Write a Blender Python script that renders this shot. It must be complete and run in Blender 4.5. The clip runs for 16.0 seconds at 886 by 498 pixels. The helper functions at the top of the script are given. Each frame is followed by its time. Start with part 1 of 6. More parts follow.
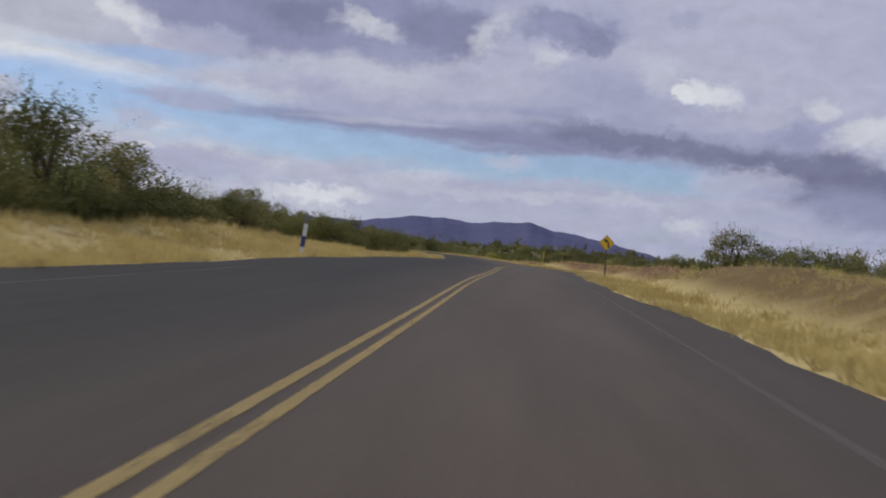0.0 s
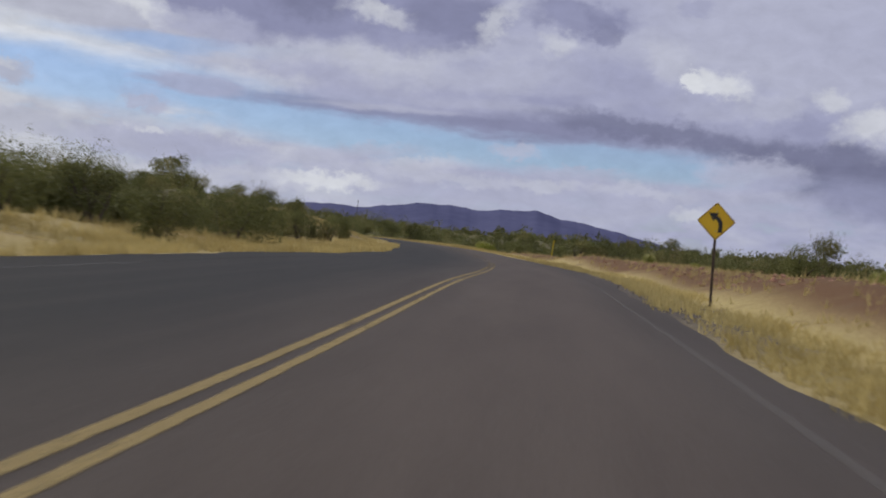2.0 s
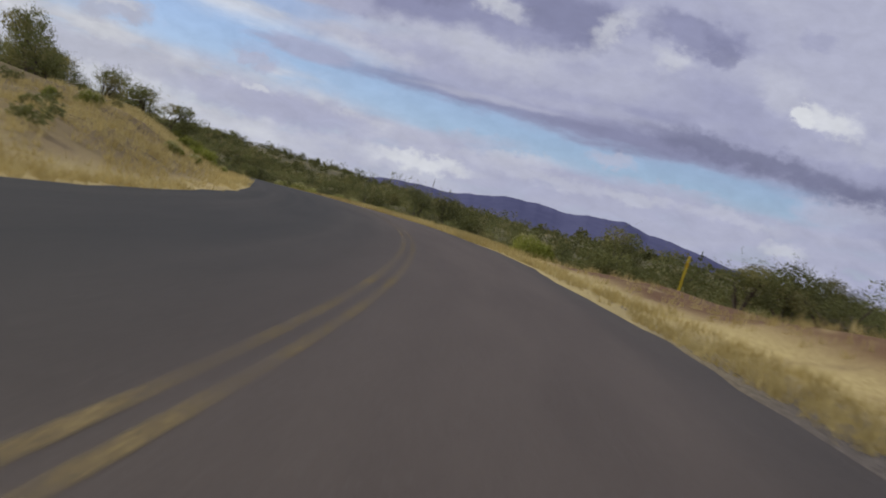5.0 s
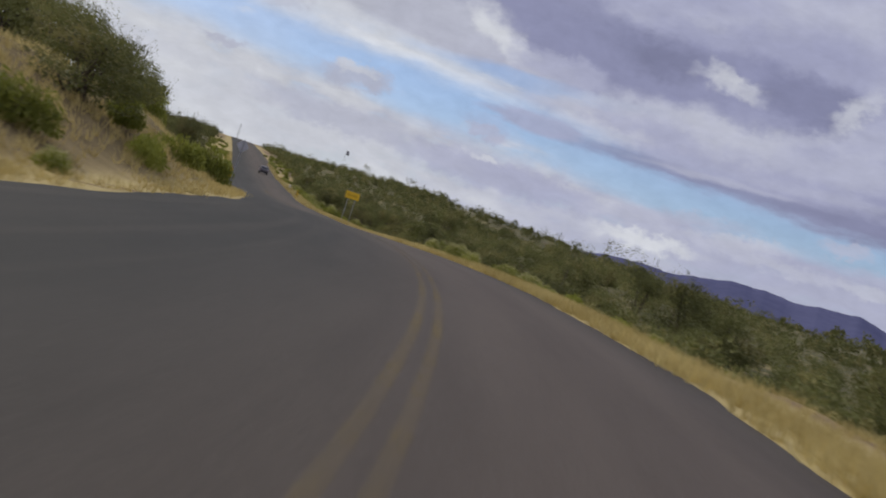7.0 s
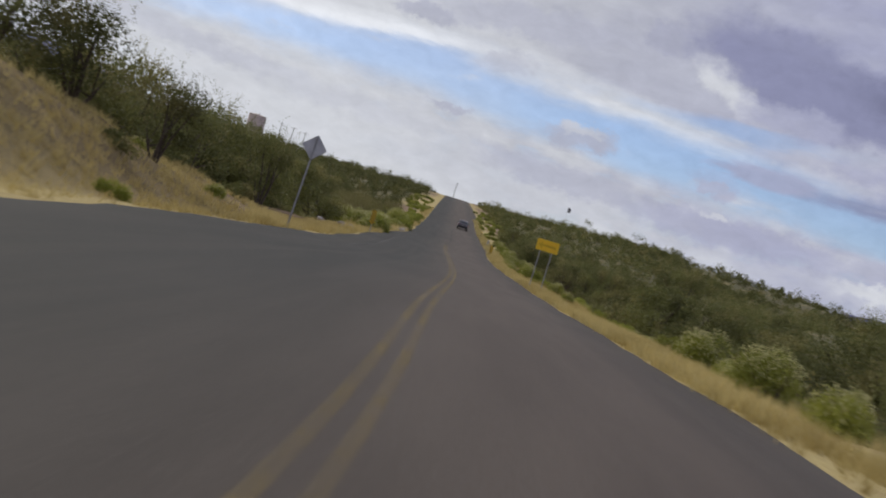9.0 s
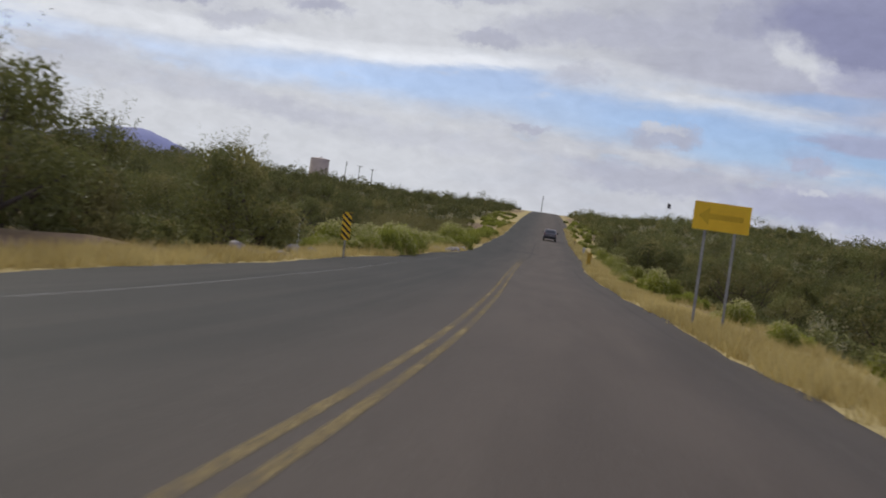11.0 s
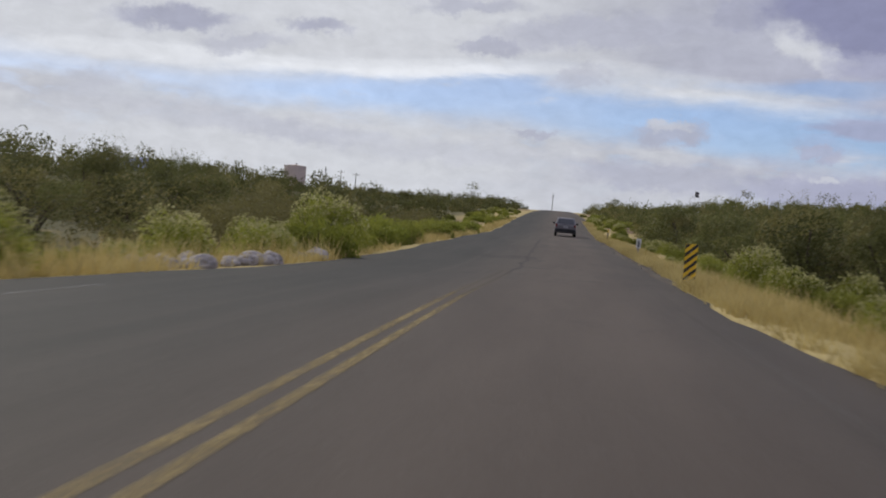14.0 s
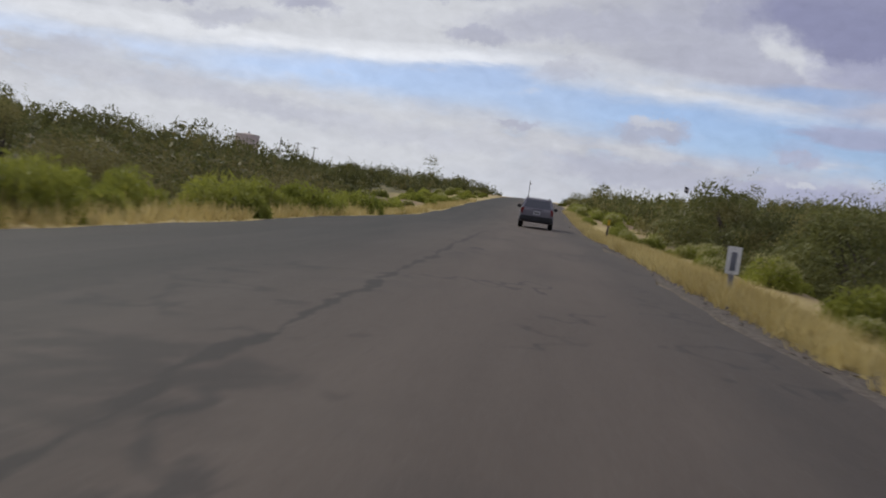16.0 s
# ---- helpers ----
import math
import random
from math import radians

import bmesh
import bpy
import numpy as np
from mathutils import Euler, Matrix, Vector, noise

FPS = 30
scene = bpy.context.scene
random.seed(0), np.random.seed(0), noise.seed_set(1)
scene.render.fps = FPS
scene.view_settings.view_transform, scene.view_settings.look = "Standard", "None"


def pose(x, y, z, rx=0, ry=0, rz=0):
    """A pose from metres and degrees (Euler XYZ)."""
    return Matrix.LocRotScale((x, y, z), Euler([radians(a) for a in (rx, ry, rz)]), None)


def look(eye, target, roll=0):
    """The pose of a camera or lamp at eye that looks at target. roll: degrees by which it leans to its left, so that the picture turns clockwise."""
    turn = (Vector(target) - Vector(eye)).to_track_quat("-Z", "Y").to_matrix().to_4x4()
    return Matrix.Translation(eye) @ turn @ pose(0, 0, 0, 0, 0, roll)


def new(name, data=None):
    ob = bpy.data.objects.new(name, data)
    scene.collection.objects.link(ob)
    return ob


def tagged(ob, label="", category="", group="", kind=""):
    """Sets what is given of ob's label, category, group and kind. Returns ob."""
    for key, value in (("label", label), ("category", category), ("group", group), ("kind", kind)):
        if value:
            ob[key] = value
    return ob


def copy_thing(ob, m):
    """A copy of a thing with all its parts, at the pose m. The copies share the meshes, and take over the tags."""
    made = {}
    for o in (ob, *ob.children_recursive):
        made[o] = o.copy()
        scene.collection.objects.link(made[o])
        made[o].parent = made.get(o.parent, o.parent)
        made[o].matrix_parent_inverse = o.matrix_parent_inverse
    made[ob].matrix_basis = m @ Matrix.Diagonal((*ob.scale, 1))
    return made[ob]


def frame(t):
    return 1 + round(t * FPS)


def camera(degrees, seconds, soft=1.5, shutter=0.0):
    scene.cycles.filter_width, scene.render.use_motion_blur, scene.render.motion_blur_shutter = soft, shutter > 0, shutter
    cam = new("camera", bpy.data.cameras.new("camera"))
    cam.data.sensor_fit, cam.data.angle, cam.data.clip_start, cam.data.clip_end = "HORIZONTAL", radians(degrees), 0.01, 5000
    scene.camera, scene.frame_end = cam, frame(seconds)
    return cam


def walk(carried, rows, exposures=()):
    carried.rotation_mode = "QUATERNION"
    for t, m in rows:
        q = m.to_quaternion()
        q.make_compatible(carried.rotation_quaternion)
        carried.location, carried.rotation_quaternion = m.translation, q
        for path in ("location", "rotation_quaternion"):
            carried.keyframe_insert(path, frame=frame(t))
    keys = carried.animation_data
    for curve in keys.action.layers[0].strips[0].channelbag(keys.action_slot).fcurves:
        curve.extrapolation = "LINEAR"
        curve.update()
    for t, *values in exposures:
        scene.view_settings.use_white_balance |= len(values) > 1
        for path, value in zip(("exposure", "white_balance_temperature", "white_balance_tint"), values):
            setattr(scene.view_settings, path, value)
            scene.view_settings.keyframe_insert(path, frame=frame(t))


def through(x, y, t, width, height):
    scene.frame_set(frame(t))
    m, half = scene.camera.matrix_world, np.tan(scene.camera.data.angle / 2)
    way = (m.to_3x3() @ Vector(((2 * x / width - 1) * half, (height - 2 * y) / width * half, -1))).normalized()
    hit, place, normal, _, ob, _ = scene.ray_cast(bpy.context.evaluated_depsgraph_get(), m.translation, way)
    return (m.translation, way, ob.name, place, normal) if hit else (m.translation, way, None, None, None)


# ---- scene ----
cam = camera(42.97, 16.0, soft=1.9, shutter=0.35)
walk(cam, [
    (0, pose(0.000, 0.000, 0.000, 91.179, -4.914, -0.283)),
    (0.5, pose(0.735, 9.066, 0.248, 91.852, -5.111, -0.582)),
    (1, pose(1.501, 18.095, 0.500, 91.192, -6.024, -0.323)),
    (1.5, pose(2.238, 27.059, 0.775, 90.904, -6.164, -0.024)),
    (2, pose(3.115, 36.147, 0.939, 90.524, -5.395, 0.064)),
    (2.5, pose(3.971, 45.143, 1.150, 89.770, -6.139, 0.347)),
    (3, pose(4.563, 54.265, 1.376, 89.803, -6.612, 0.888)),
    (3.2, pose(4.767, 57.937, 1.461, 89.459, -7.155, 0.956)),
    (3.6, pose(5.370, 65.331, 1.590, 89.331, -8.439, 1.512)),
    (4, pose(5.979, 72.895, 1.694, 89.288, -10.058, 2.089)),
    (4.4, pose(6.447, 80.488, 1.792, 89.307, -11.799, 2.796)),
    (4.8, pose(6.625, 87.968, 1.902, 89.370, -13.450, 3.744)),
    (5.3, pose(6.215, 96.949, 2.080, 89.479, -15.062, 5.439)),
    (5.5, pose(6.049, 100.530, 2.192, 89.584, -16.093, 6.758)),
    (6, pose(5.343, 109.311, 2.442, 89.705, -15.835, 10.330)),
    (6.5, pose(4.180, 117.810, 2.744, 90.020, -16.477, 12.689)),
    (7, pose(2.504, 126.302, 2.989, 89.948, -17.791, 15.829)),
    (7.5, pose(0.398, 134.793, 3.240, 89.911, -18.668, 19.068)),
    (8, pose(-2.183, 143.345, 3.443, 89.734, -18.713, 22.213)),
    (8.5, pose(-5.239, 151.850, 3.555, 89.736, -18.121, 25.090)),
    (9, pose(-8.669, 160.326, 3.621, 89.481, -17.011, 27.868)),
    (9.5, pose(-12.650, 168.838, 3.658, 89.843, -15.308, 30.218)),
    (9.7, pose(-14.271, 172.241, 3.663, 89.759, -13.479, 30.951)),
    (10.1, pose(-17.229, 178.834, 3.628, 89.778, -11.832, 31.924)),
    (10.5, pose(-20.140, 185.130, 3.558, 89.806, -10.075, 32.522)),
    (10.9, pose(-23.088, 191.291, 3.477, 89.832, -8.358, 32.865)),
    (11.3, pose(-26.157, 197.480, 3.408, 89.846, -6.827, 33.068)),
    (11.8, pose(-30.296, 205.502, 3.375, 89.829, -5.403, 33.303)),
    (12, pose(-32.063, 209.005, 3.367, 89.559, -5.155, 33.315)),
    (12.5, pose(-36.504, 217.323, 3.500, 90.201, -4.351, 33.235)),
    (13, pose(-40.750, 225.365, 3.590, 89.592, -4.903, 33.356)),
    (13.5, pose(-45.044, 233.397, 3.639, 90.180, -5.312, 33.446)),
    (14, pose(-49.253, 241.171, 3.675, 90.329, -4.308, 33.627)),
    (14.5, pose(-53.372, 248.757, 3.890, 90.718, -0.693, 33.610)),
    (15, pose(-57.360, 256.304, 4.075, 90.980, -0.442, 31.331)),
    (15.5, pose(-60.913, 263.938, 4.377, 90.276, -7.664, 31.945)),
    (16, pose(-64.774, 271.630, 4.581, 89.730, -7.268, 32.399)),
])

# ---------------------------------------------------------------- light
SUN_EL, SUN_AZ = radians(40), radians(-75)      # azimuth clockwise from +y
sun_way = Vector((math.sin(SUN_AZ) * math.cos(SUN_EL), math.cos(SUN_AZ) * math.cos(SUN_EL), math.sin(SUN_EL)))
sun = new("sun", bpy.data.lights.new("sun", "SUN"))
sun.data.energy, sun.data.angle, sun.data.color = 2.7, radians(4), (1.0, 0.94, 0.84)
sun.matrix_world = look(sun_way * 100, (0, 0, 0))
scene.view_settings.exposure = -0.45


class Nodes:
    """Short hand for building a node tree."""
    def __init__(self, tree):
        self.t = tree
        tree.nodes.clear()

    def add(self, kind, **props):
        n = self.t.nodes.new(kind)
        for k, val in props.items():
            if k == "operation":
                n.operation = val
            elif k == "blend_type":
                n.blend_type = val
            elif k == "data_type":
                n.data_type = val
            elif k == "noise_dimensions":
                n.noise_dimensions = val
            elif k == "interpolation_type":
                n.interpolation_type = val
        return n

    def link(self, a, b):
        self.t.links.new(a, b)

    def math(self, op, a, b=None, c=None):
        n = self.add("ShaderNodeMath", operation=op)
        for i, val in enumerate((a, b, c)):
            if val is None:
                continue
            if isinstance(val, (int, float)):
                n.inputs[i].default_value = val
            else:
                self.link(val, n.inputs[i])
        return n.outputs[0]

    def step(self, val, lo, hi, out0=0.0, out1=1.0):
        n = self.add("ShaderNodeMapRange", interpolation_type="SMOOTHSTEP")
        self.link(val, n.inputs["Value"])
        for k, x in (("From Min", lo), ("From Max", hi), ("To Min", out0), ("To Max", out1)):
            n.inputs[k].default_value = x
        return n.outputs[0]

    def noise(self, vec, scale, detail=4.0, rough=0.55, dist=0.0):
        n = self.add("ShaderNodeTexNoise")
        if vec is not None:
            self.link(vec, n.inputs["Vector"])
        for k, x in (("Scale", scale), ("Detail", detail), ("Roughness", rough), ("Distortion", dist)):
            n.inputs[k].default_value = x
        return n.outputs["Fac"]

    def mix(self, fac, a, b, blend="MIX"):
        n = self.add("ShaderNodeMix", data_type="RGBA", blend_type=blend)
        for sock, val in ((n.inputs[0], fac), (n.inputs[6], a), (n.inputs[7], b)):
            if isinstance(val, (int, float)):
                sock.default_value = val
            elif isinstance(val, tuple):
                sock.default_value = (*val, 1.0) if len(val) == 3 else val
            else:
                self.link(val, sock)
        return n.outputs[2]

    def combine(self, x, y, z=0.0):
        n = self.add("ShaderNodeCombineXYZ")
        for i, val in enumerate((x, y, z)):
            if isinstance(val, (int, float)):
                n.inputs[i].default_value = val
            else:
                self.link(val, n.inputs[i])
        return n.outputs[0]

    def scaled(self, vec, sx, sy, sz):
        n = self.add("ShaderNodeMapping")
        self.link(vec, n.inputs["Vector"])
        n.inputs["Scale"].default_value = (sx, sy, sz)
        return n.outputs[0]


WHITE, LAVENDER, CLOUD = (0.965, 0.992, 1.055), (0.825, 0.862, 1.36), 1.28


def build_sky():
    world = bpy.data.worlds.new("sky")
    scene.world = world
    world.use_nodes = True
    n = Nodes(world.node_tree)
    out = n.add("ShaderNodeOutputWorld")
    sky = n.add("ShaderNodeTexSky")
    sky.sky_type, sky.sun_disc = "NISHITA", False
    sky.sun_elevation, sky.sun_rotation = SUN_EL, SUN_AZ
    sky.altitude, sky.air_density, sky.dust_density, sky.ozone_density = 900, 1.0, 1.6, 1.0
    co = n.add("ShaderNodeTexCoord").outputs["Generated"]
    sep = n.add("ShaderNodeSeparateXYZ")
    n.link(co, sep.inputs[0])
    x, y, z = sep.outputs
    az = n.math("MULTIPLY", n.math("ARCTAN2", x, y), 180 / math.pi)      # degrees, clockwise from +y
    el = n.math("MULTIPLY", n.math("ARCSINE", z), 180 / math.pi)
    clouds(n, az, el, sky, out)


def clouds(n, az, el, sky, out):
    """Broken cloud over a pale blue sky: a long slot of blue low down, a heavy bank above it, lit edges."""
    def lerp_map(val, pts):
        c = n.add("ShaderNodeFloatCurve")
        lo, hi = pts[0][0], pts[-1][0]
        curve = c.mapping.curves[0]
        ys = [p[1] for p in pts]
        y0, y1 = min(ys) - 0.01, max(ys) + 0.01
        for k, (px, py) in enumerate(pts):
            q = ((px - lo) / (hi - lo), (py - y0) / (y1 - y0))
            if k == 0:
                curve.points[0].location = q
            elif k == len(pts) - 1:
                curve.points[-1].location = q
            else:
                curve.points.new(*q)
        for q in curve.points:
            q.handle_type = "AUTO"
        c.mapping.update()
        n.link(n.math("DIVIDE", n.math("SUBTRACT", val, lo), hi - lo), c.inputs["Value"])
        return n.math("ADD", n.math("MULTIPLY", c.outputs[0], y1 - y0), y0)

    ang = n.combine(n.math("MULTIPLY", az, 0.10), n.math("MULTIPLY", el, 0.26), 0.0)
    w1, w2 = n.noise(ang, 1.1, 5.0, 0.52, 0.2), n.noise(n.scaled(ang, 1.0, 1.0, 1.0), 1.7, 7.0, 0.55, 0.3)
    shift = n.add("ShaderNodeMapping")
    n.link(ang, shift.inputs["Vector"])
    shift.inputs["Location"].default_value = (7.3, 3.1, 0.0)
    w3 = n.noise(shift.outputs[0], 1.3, 6.0, 0.55, 0.2)
    azw = n.math("ADD", az, n.math("MULTIPLY", n.math("SUBTRACT", w3, 0.5), 9.0))
    elw = n.math("ADD", el, n.math("MULTIPLY", n.math("SUBTRACT", w2, 0.5), 2.3))
    tuft = n.noise(n.combine(n.math("MULTIPLY", az, 0.22), n.math("MULTIPLY", el, 0.45), 2.0), 1.3, 6.0, 0.54, 0.1)

    mid = lerp_map(azw, [(-90, 7.6), (-42, 8.0), (-30, 8.25), (-20, 7.5), (-8, 6.6), (4, 6.0), (14, 5.5), (60, 5.2)])
    half = lerp_map(azw, [(-90, 0.5), (-48, 0.55), (-38, 1.30), (-22, 1.45), (-8, 1.15), (10, 0.80), (16, 0.35), (60, 0.3)])
    away = n.math("SUBTRACT", elw, mid)
    slot = n.step(n.math("DIVIDE", n.math("ABSOLUTE", away), half), 0.40, 1.60, 1.0, 0.0)
    slot = n.math("MULTIPLY", slot, n.step(tuft, 0.70, 0.55))
    # brightness of the cloud itself
    low = n.math("ADD", n.step(elw, 2.5, 5.5, 0.58, 0.54), n.step(azw, -24.0, 6.0, 0.05, -0.10))
    puff = n.noise(n.combine(n.math("MULTIPLY", az, 0.30), n.math("MULTIPLY", el, 0.95), 5.0), 1.0, 5.0, 0.55, 0.15)
    b = n.math("ADD", low, n.math("ADD", n.math("MULTIPLY", n.math("SUBTRACT", tuft, 0.5), 0.20), n.math("MULTIPLY", n.math("SUBTRACT", puff, 0.5), 0.35)))
    gap = n.math("MULTIPLY", n.step(puff, 0.50, 0.36), n.math("MULTIPLY", n.step(away, -0.2, -1.0), 0.45))
    slot = n.math("MAXIMUM", slot, gap)
    above = n.step(away, 0.6, 1.6)
    east = n.step(azw, -16.0, 2.0)
    light = n.math("ADD", 0.62, n.math("MULTIPLY", n.math("SUBTRACT", w1, 0.5), 0.40))
    light = n.math("SUBTRACT", light, n.math("MULTIPLY", n.step(azw, -34.0, -16.0), 0.13))
    b = n.math("ADD", n.math("MULTIPLY", b, n.math("SUBTRACT", 1.0, above)), n.math("MULTIPLY", light, above))
    dim = n.math("MULTIPLY", n.step(b, 0.25, 0.75, 1.0, 0.0), n.step(az, -28.0, -8.0, 0.4, 1.0))
    grey = n.mix(1.0, n.mix(dim, WHITE, LAVENDER), n.combine(b, b, b), "MULTIPLY")
    grey = n.mix(1.0, grey, (CLOUD, CLOUD, CLOUD), "MULTIPLY")
    blue = n.mix(1.0, sky.outputs[0], (0.120, 0.125, 0.150), "MULTIPLY")
    thin_slot = n.math("MULTIPLY", slot, n.math("ADD", n.step(azw, -12.0, -30.0, 0.95, 0.66), n.math("MULTIPLY", n.math("SUBTRACT", w1, 0.5), 0.4)))      # veiled further west
    state = {"colour": n.mix(n.math("MINIMUM", thin_slot, 1.0), grey, blue)}

    # single clouds: direction, half length, half thickness and tilt in degrees, tone, cover, softness of the edge
    place = n.combine(az, el, 0.0)

    def ragged(sx, sy, ax, ay, seed, detail):
        t = n.add("ShaderNodeTexNoise")
        n.link(n.combine(n.math("MULTIPLY", az, sx), n.math("MULTIPLY", el, sy), seed), t.inputs["Vector"])
        t.inputs["Scale"].default_value, t.inputs["Detail"].default_value, t.inputs["Roughness"].default_value = 1.0, detail, 0.60
        off = n.add("ShaderNodeVectorMath", operation="MULTIPLY_ADD")
        n.link(t.outputs["Color"], off.inputs[0])
        off.inputs[1].default_value, off.inputs[2].default_value = (2 * ax, 2 * ay, 0.0), (-ax, -ay, 0.0)
        flat = n.add("ShaderNodeVectorMath", operation="MULTIPLY")
        flat.inputs[1].default_value = (1.0, 1.0, 0.0)
        s = n.add("ShaderNodeVectorMath", operation="ADD")
        n.link(place, s.inputs[0])
        n.link(off.outputs[0], s.inputs[1])
        n.link(s.outputs[0], flat.inputs[0])
        return flat.outputs[0]

    puffy, thin = ragged(0.42, 0.55, 2.3, 1.25, 1.7, 7.0), ragged(0.16, 0.60, 4.0, 0.85, 8.3, 6.0)
    tufted = ragged(0.95, 1.25, 1.25, 0.85, 3.1, 6.0)
    BLUE = None

    def cloud(a, e, long, thick, tilt, tone, cover, soft, edge=None):
        m = n.add("ShaderNodeMapping")
        m.vector_type = "TEXTURE"
        lag = n.add("ShaderNodeVectorMath", operation="MULTIPLY_ADD")         # keeps the clouds in order, one after the other
        lag.inputs[1].default_value = (1e-9, 1e-9, 1e-9)
        n.link(state["colour"], lag.inputs[0])
        n.link(edge or (tufted if thick < 0.9 else puffy), lag.inputs[2])
        n.link(lag.outputs[0], m.inputs["Vector"])
        m.inputs["Location"].default_value, m.inputs["Scale"].default_value = (a, e, 0.0), (long, thick, 1.0)
        m.inputs["Rotation"].default_value = (0.0, 0.0, radians(tilt))
        far = n.add("ShaderNodeVectorMath", operation="LENGTH")
        n.link(m.outputs[0], far.inputs[0])
        fac = n.step(far.outputs["Value"], 1.0 - soft, 1.0 + soft, cover, 0.0)
        if tone is None:
            colour = blue
        else:
            d = min(1.0, max(0.0, (0.75 - tone) / 0.50))
            d = d * d * (3 - 2 * d) * (1.0 if a > -18 else 0.70)            # the western clouds are whiter
            colour = tuple((w * (1 - d) + l * d) * tone * CLOUD for w, l in zip(WHITE, LAVENDER))
        state["colour"] = n.mix(fac, state["colour"], colour)

    # broad veils
    cloud(17.5, 12.6, 9.1, 3.52, -3, 0.50, 0.85, 0.35)
    cloud(-42.9, 10.4, 15.9, 2.39, 5, 0.70, 0.85, 0.35, thin)
    cloud(-43.1, 3.7, 15.4, 2.91, 2, 0.70, 0.90, 0.40, thin)
    cloud(-24.0, 4.0, 8.1, 1.22, 2, 0.62, 0.70, 0.50, thin)
    cloud(3.1, 3.5, 17.2, 1.38, 3, 0.50, 0.65, 0.40, thin)
    # windswept white streaks at the bank's western end
    cloud(-18.6, 10.6, 5.6, 1.47, 3, 0.53, 0.65, 0.50, thin)
    cloud(-19.0, 8.5, 4.3, 0.55, -6, 0.66, 0.70, 0.55, thin)
    cloud(-13.6, 9.3, 5.6, 0.40, 5, BLUE, 0.50, 0.50, thin)
    cloud(-16.7, 8.5, 1.3, 0.34, 6, 0.50, 0.70, 0.50)
    # heavy bank
    cloud(-5.7, 12.6, 8.3, 2.14, 10, 0.40, 0.85, 0.30)
    cloud(-12.4, 12.4, 5.9, 1.90, -14, 0.33, 0.88, 0.30)
    cloud(-11.1, 12.1, 3.4, 0.86, -8, 0.26, 0.75, 0.60)
    cloud(-6.4, 11.7, 8.7, 1.77, 3, 0.33, 0.88, 0.25)
    cloud(-8.5, 12.3, 3.0, 0.86, 1, 0.24, 0.75, 0.60)
    cloud(-1.0, 12.1, 2.6, 1.16, -6, 0.28, 0.80, 0.40)
    cloud(-6.9, 9.3, 7.7, 1.04, 4, 0.57, 0.70, 0.50)
    cloud(1.5, 8.5, 12.8, 1.90, 3, 0.45, 0.90, 0.25)
    cloud(-10.7, 8.0, 2.8, 0.55, 3, 0.62, 0.60, 0.50)
    cloud(-2.6, 9.0, 2.8, 0.67, 1, 0.56, 0.50, 0.60)
    cloud(8.4, 7.1, 11.6, 1.29, -1, 0.41, 0.85, 0.25)
    cloud(17.4, 7.8, 4.2, 1.29, -4, 0.42, 0.80, 0.25)
    cloud(-17.1, 7.1, 6.7, 0.92, -1, BLUE, 0.85, 0.55, thin)
    cloud(-4.3, 6.0, 7.8, 1.01, -2, BLUE, 0.90, 0.50, thin)
    cloud(7.2, 5.7, 7.3, 0.92, 1, BLUE, 0.90, 0.50, thin)
    cloud(-6.4, 7.1, 5.6, 0.40, -2, 0.31, 0.80, 0.55, thin)
    cloud(1.5, 8.0, 4.4, 0.28, 2, 0.52, 0.50, 0.60, thin)
    cloud(4.4, 7.0, 5.9, 0.46, -0, 0.28, 0.85, 0.50, thin)
    cloud(9.6, 7.4, 5.2, 0.58, -4, 0.23, 0.85, 0.55)
    cloud(17.8, 6.2, 5.7, 0.98, -4, 0.22, 0.90, 0.40)
    cloud(21.1, 5.1, 4.5, 1.22, -5, 0.21, 0.85, 0.45)
    cloud(-4.1, 9.7, 3.1, 0.61, 1, 0.60, 0.60, 0.60)
    cloud(2.5, 9.5, 2.3, 0.80, 10, 0.53, 0.60, 0.60)
    cloud(3.9, 8.5, 2.3, 0.34, 2, 0.36, 0.60, 0.70, thin)
    cloud(8.4, 9.5, 1.9, 0.80, -16, 0.40, 0.60, 0.60)
    cloud(15.5, 8.8, 1.5, 0.55, 8, 0.55, 0.60, 0.60)
    cloud(17.6, 7.9, 1.4, 0.61, -1, 0.34, 0.60, 0.60)
    cloud(-4.2, 7.3, 3.2, 0.21, 1, 0.54, 0.60, 0.70, thin)
    cloud(-2.8, 10.7, 2.2, 0.49, 3, 0.40, 0.60, 0.60)
    # loose dark scraps above it
    cloud(5.7, 12.7, 2.6, 0.83, -6, 0.33, 0.88, 0.35)
    cloud(7.0, 12.1, 1.0, 0.61, -38, 0.29, 0.80, 0.40)
    cloud(11.5, 13.4, 0.9, 0.43, -8, 0.43, 0.70, 0.40)
    # sunlit tops
    cloud(-4.5, 11.9, 1.5, 0.43, -9, 0.66, 0.70, 0.70)
    cloud(-4.9, 12.4, 0.7, 0.31, -28, 0.66, 0.60, 0.70)
    cloud(1.5, 12.1, 1.2, 0.52, 57, 0.66, 0.65, 0.70)
    cloud(5.0, 11.2, 1.0, 0.52, 0, 0.66, 0.65, 0.70)
    cloud(10.3, 10.8, 1.1, 0.80, -31, 0.58, 0.60, 0.60)
    cloud(11.6, 9.8, 0.8, 0.52, -40, 0.80, 0.90, 0.30)
    cloud(12.8, 9.8, 1.5, 0.58, -4, 0.74, 0.85, 0.60)
    cloud(18.2, 9.3, 0.7, 0.43, -14, 0.66, 0.70, 0.60)
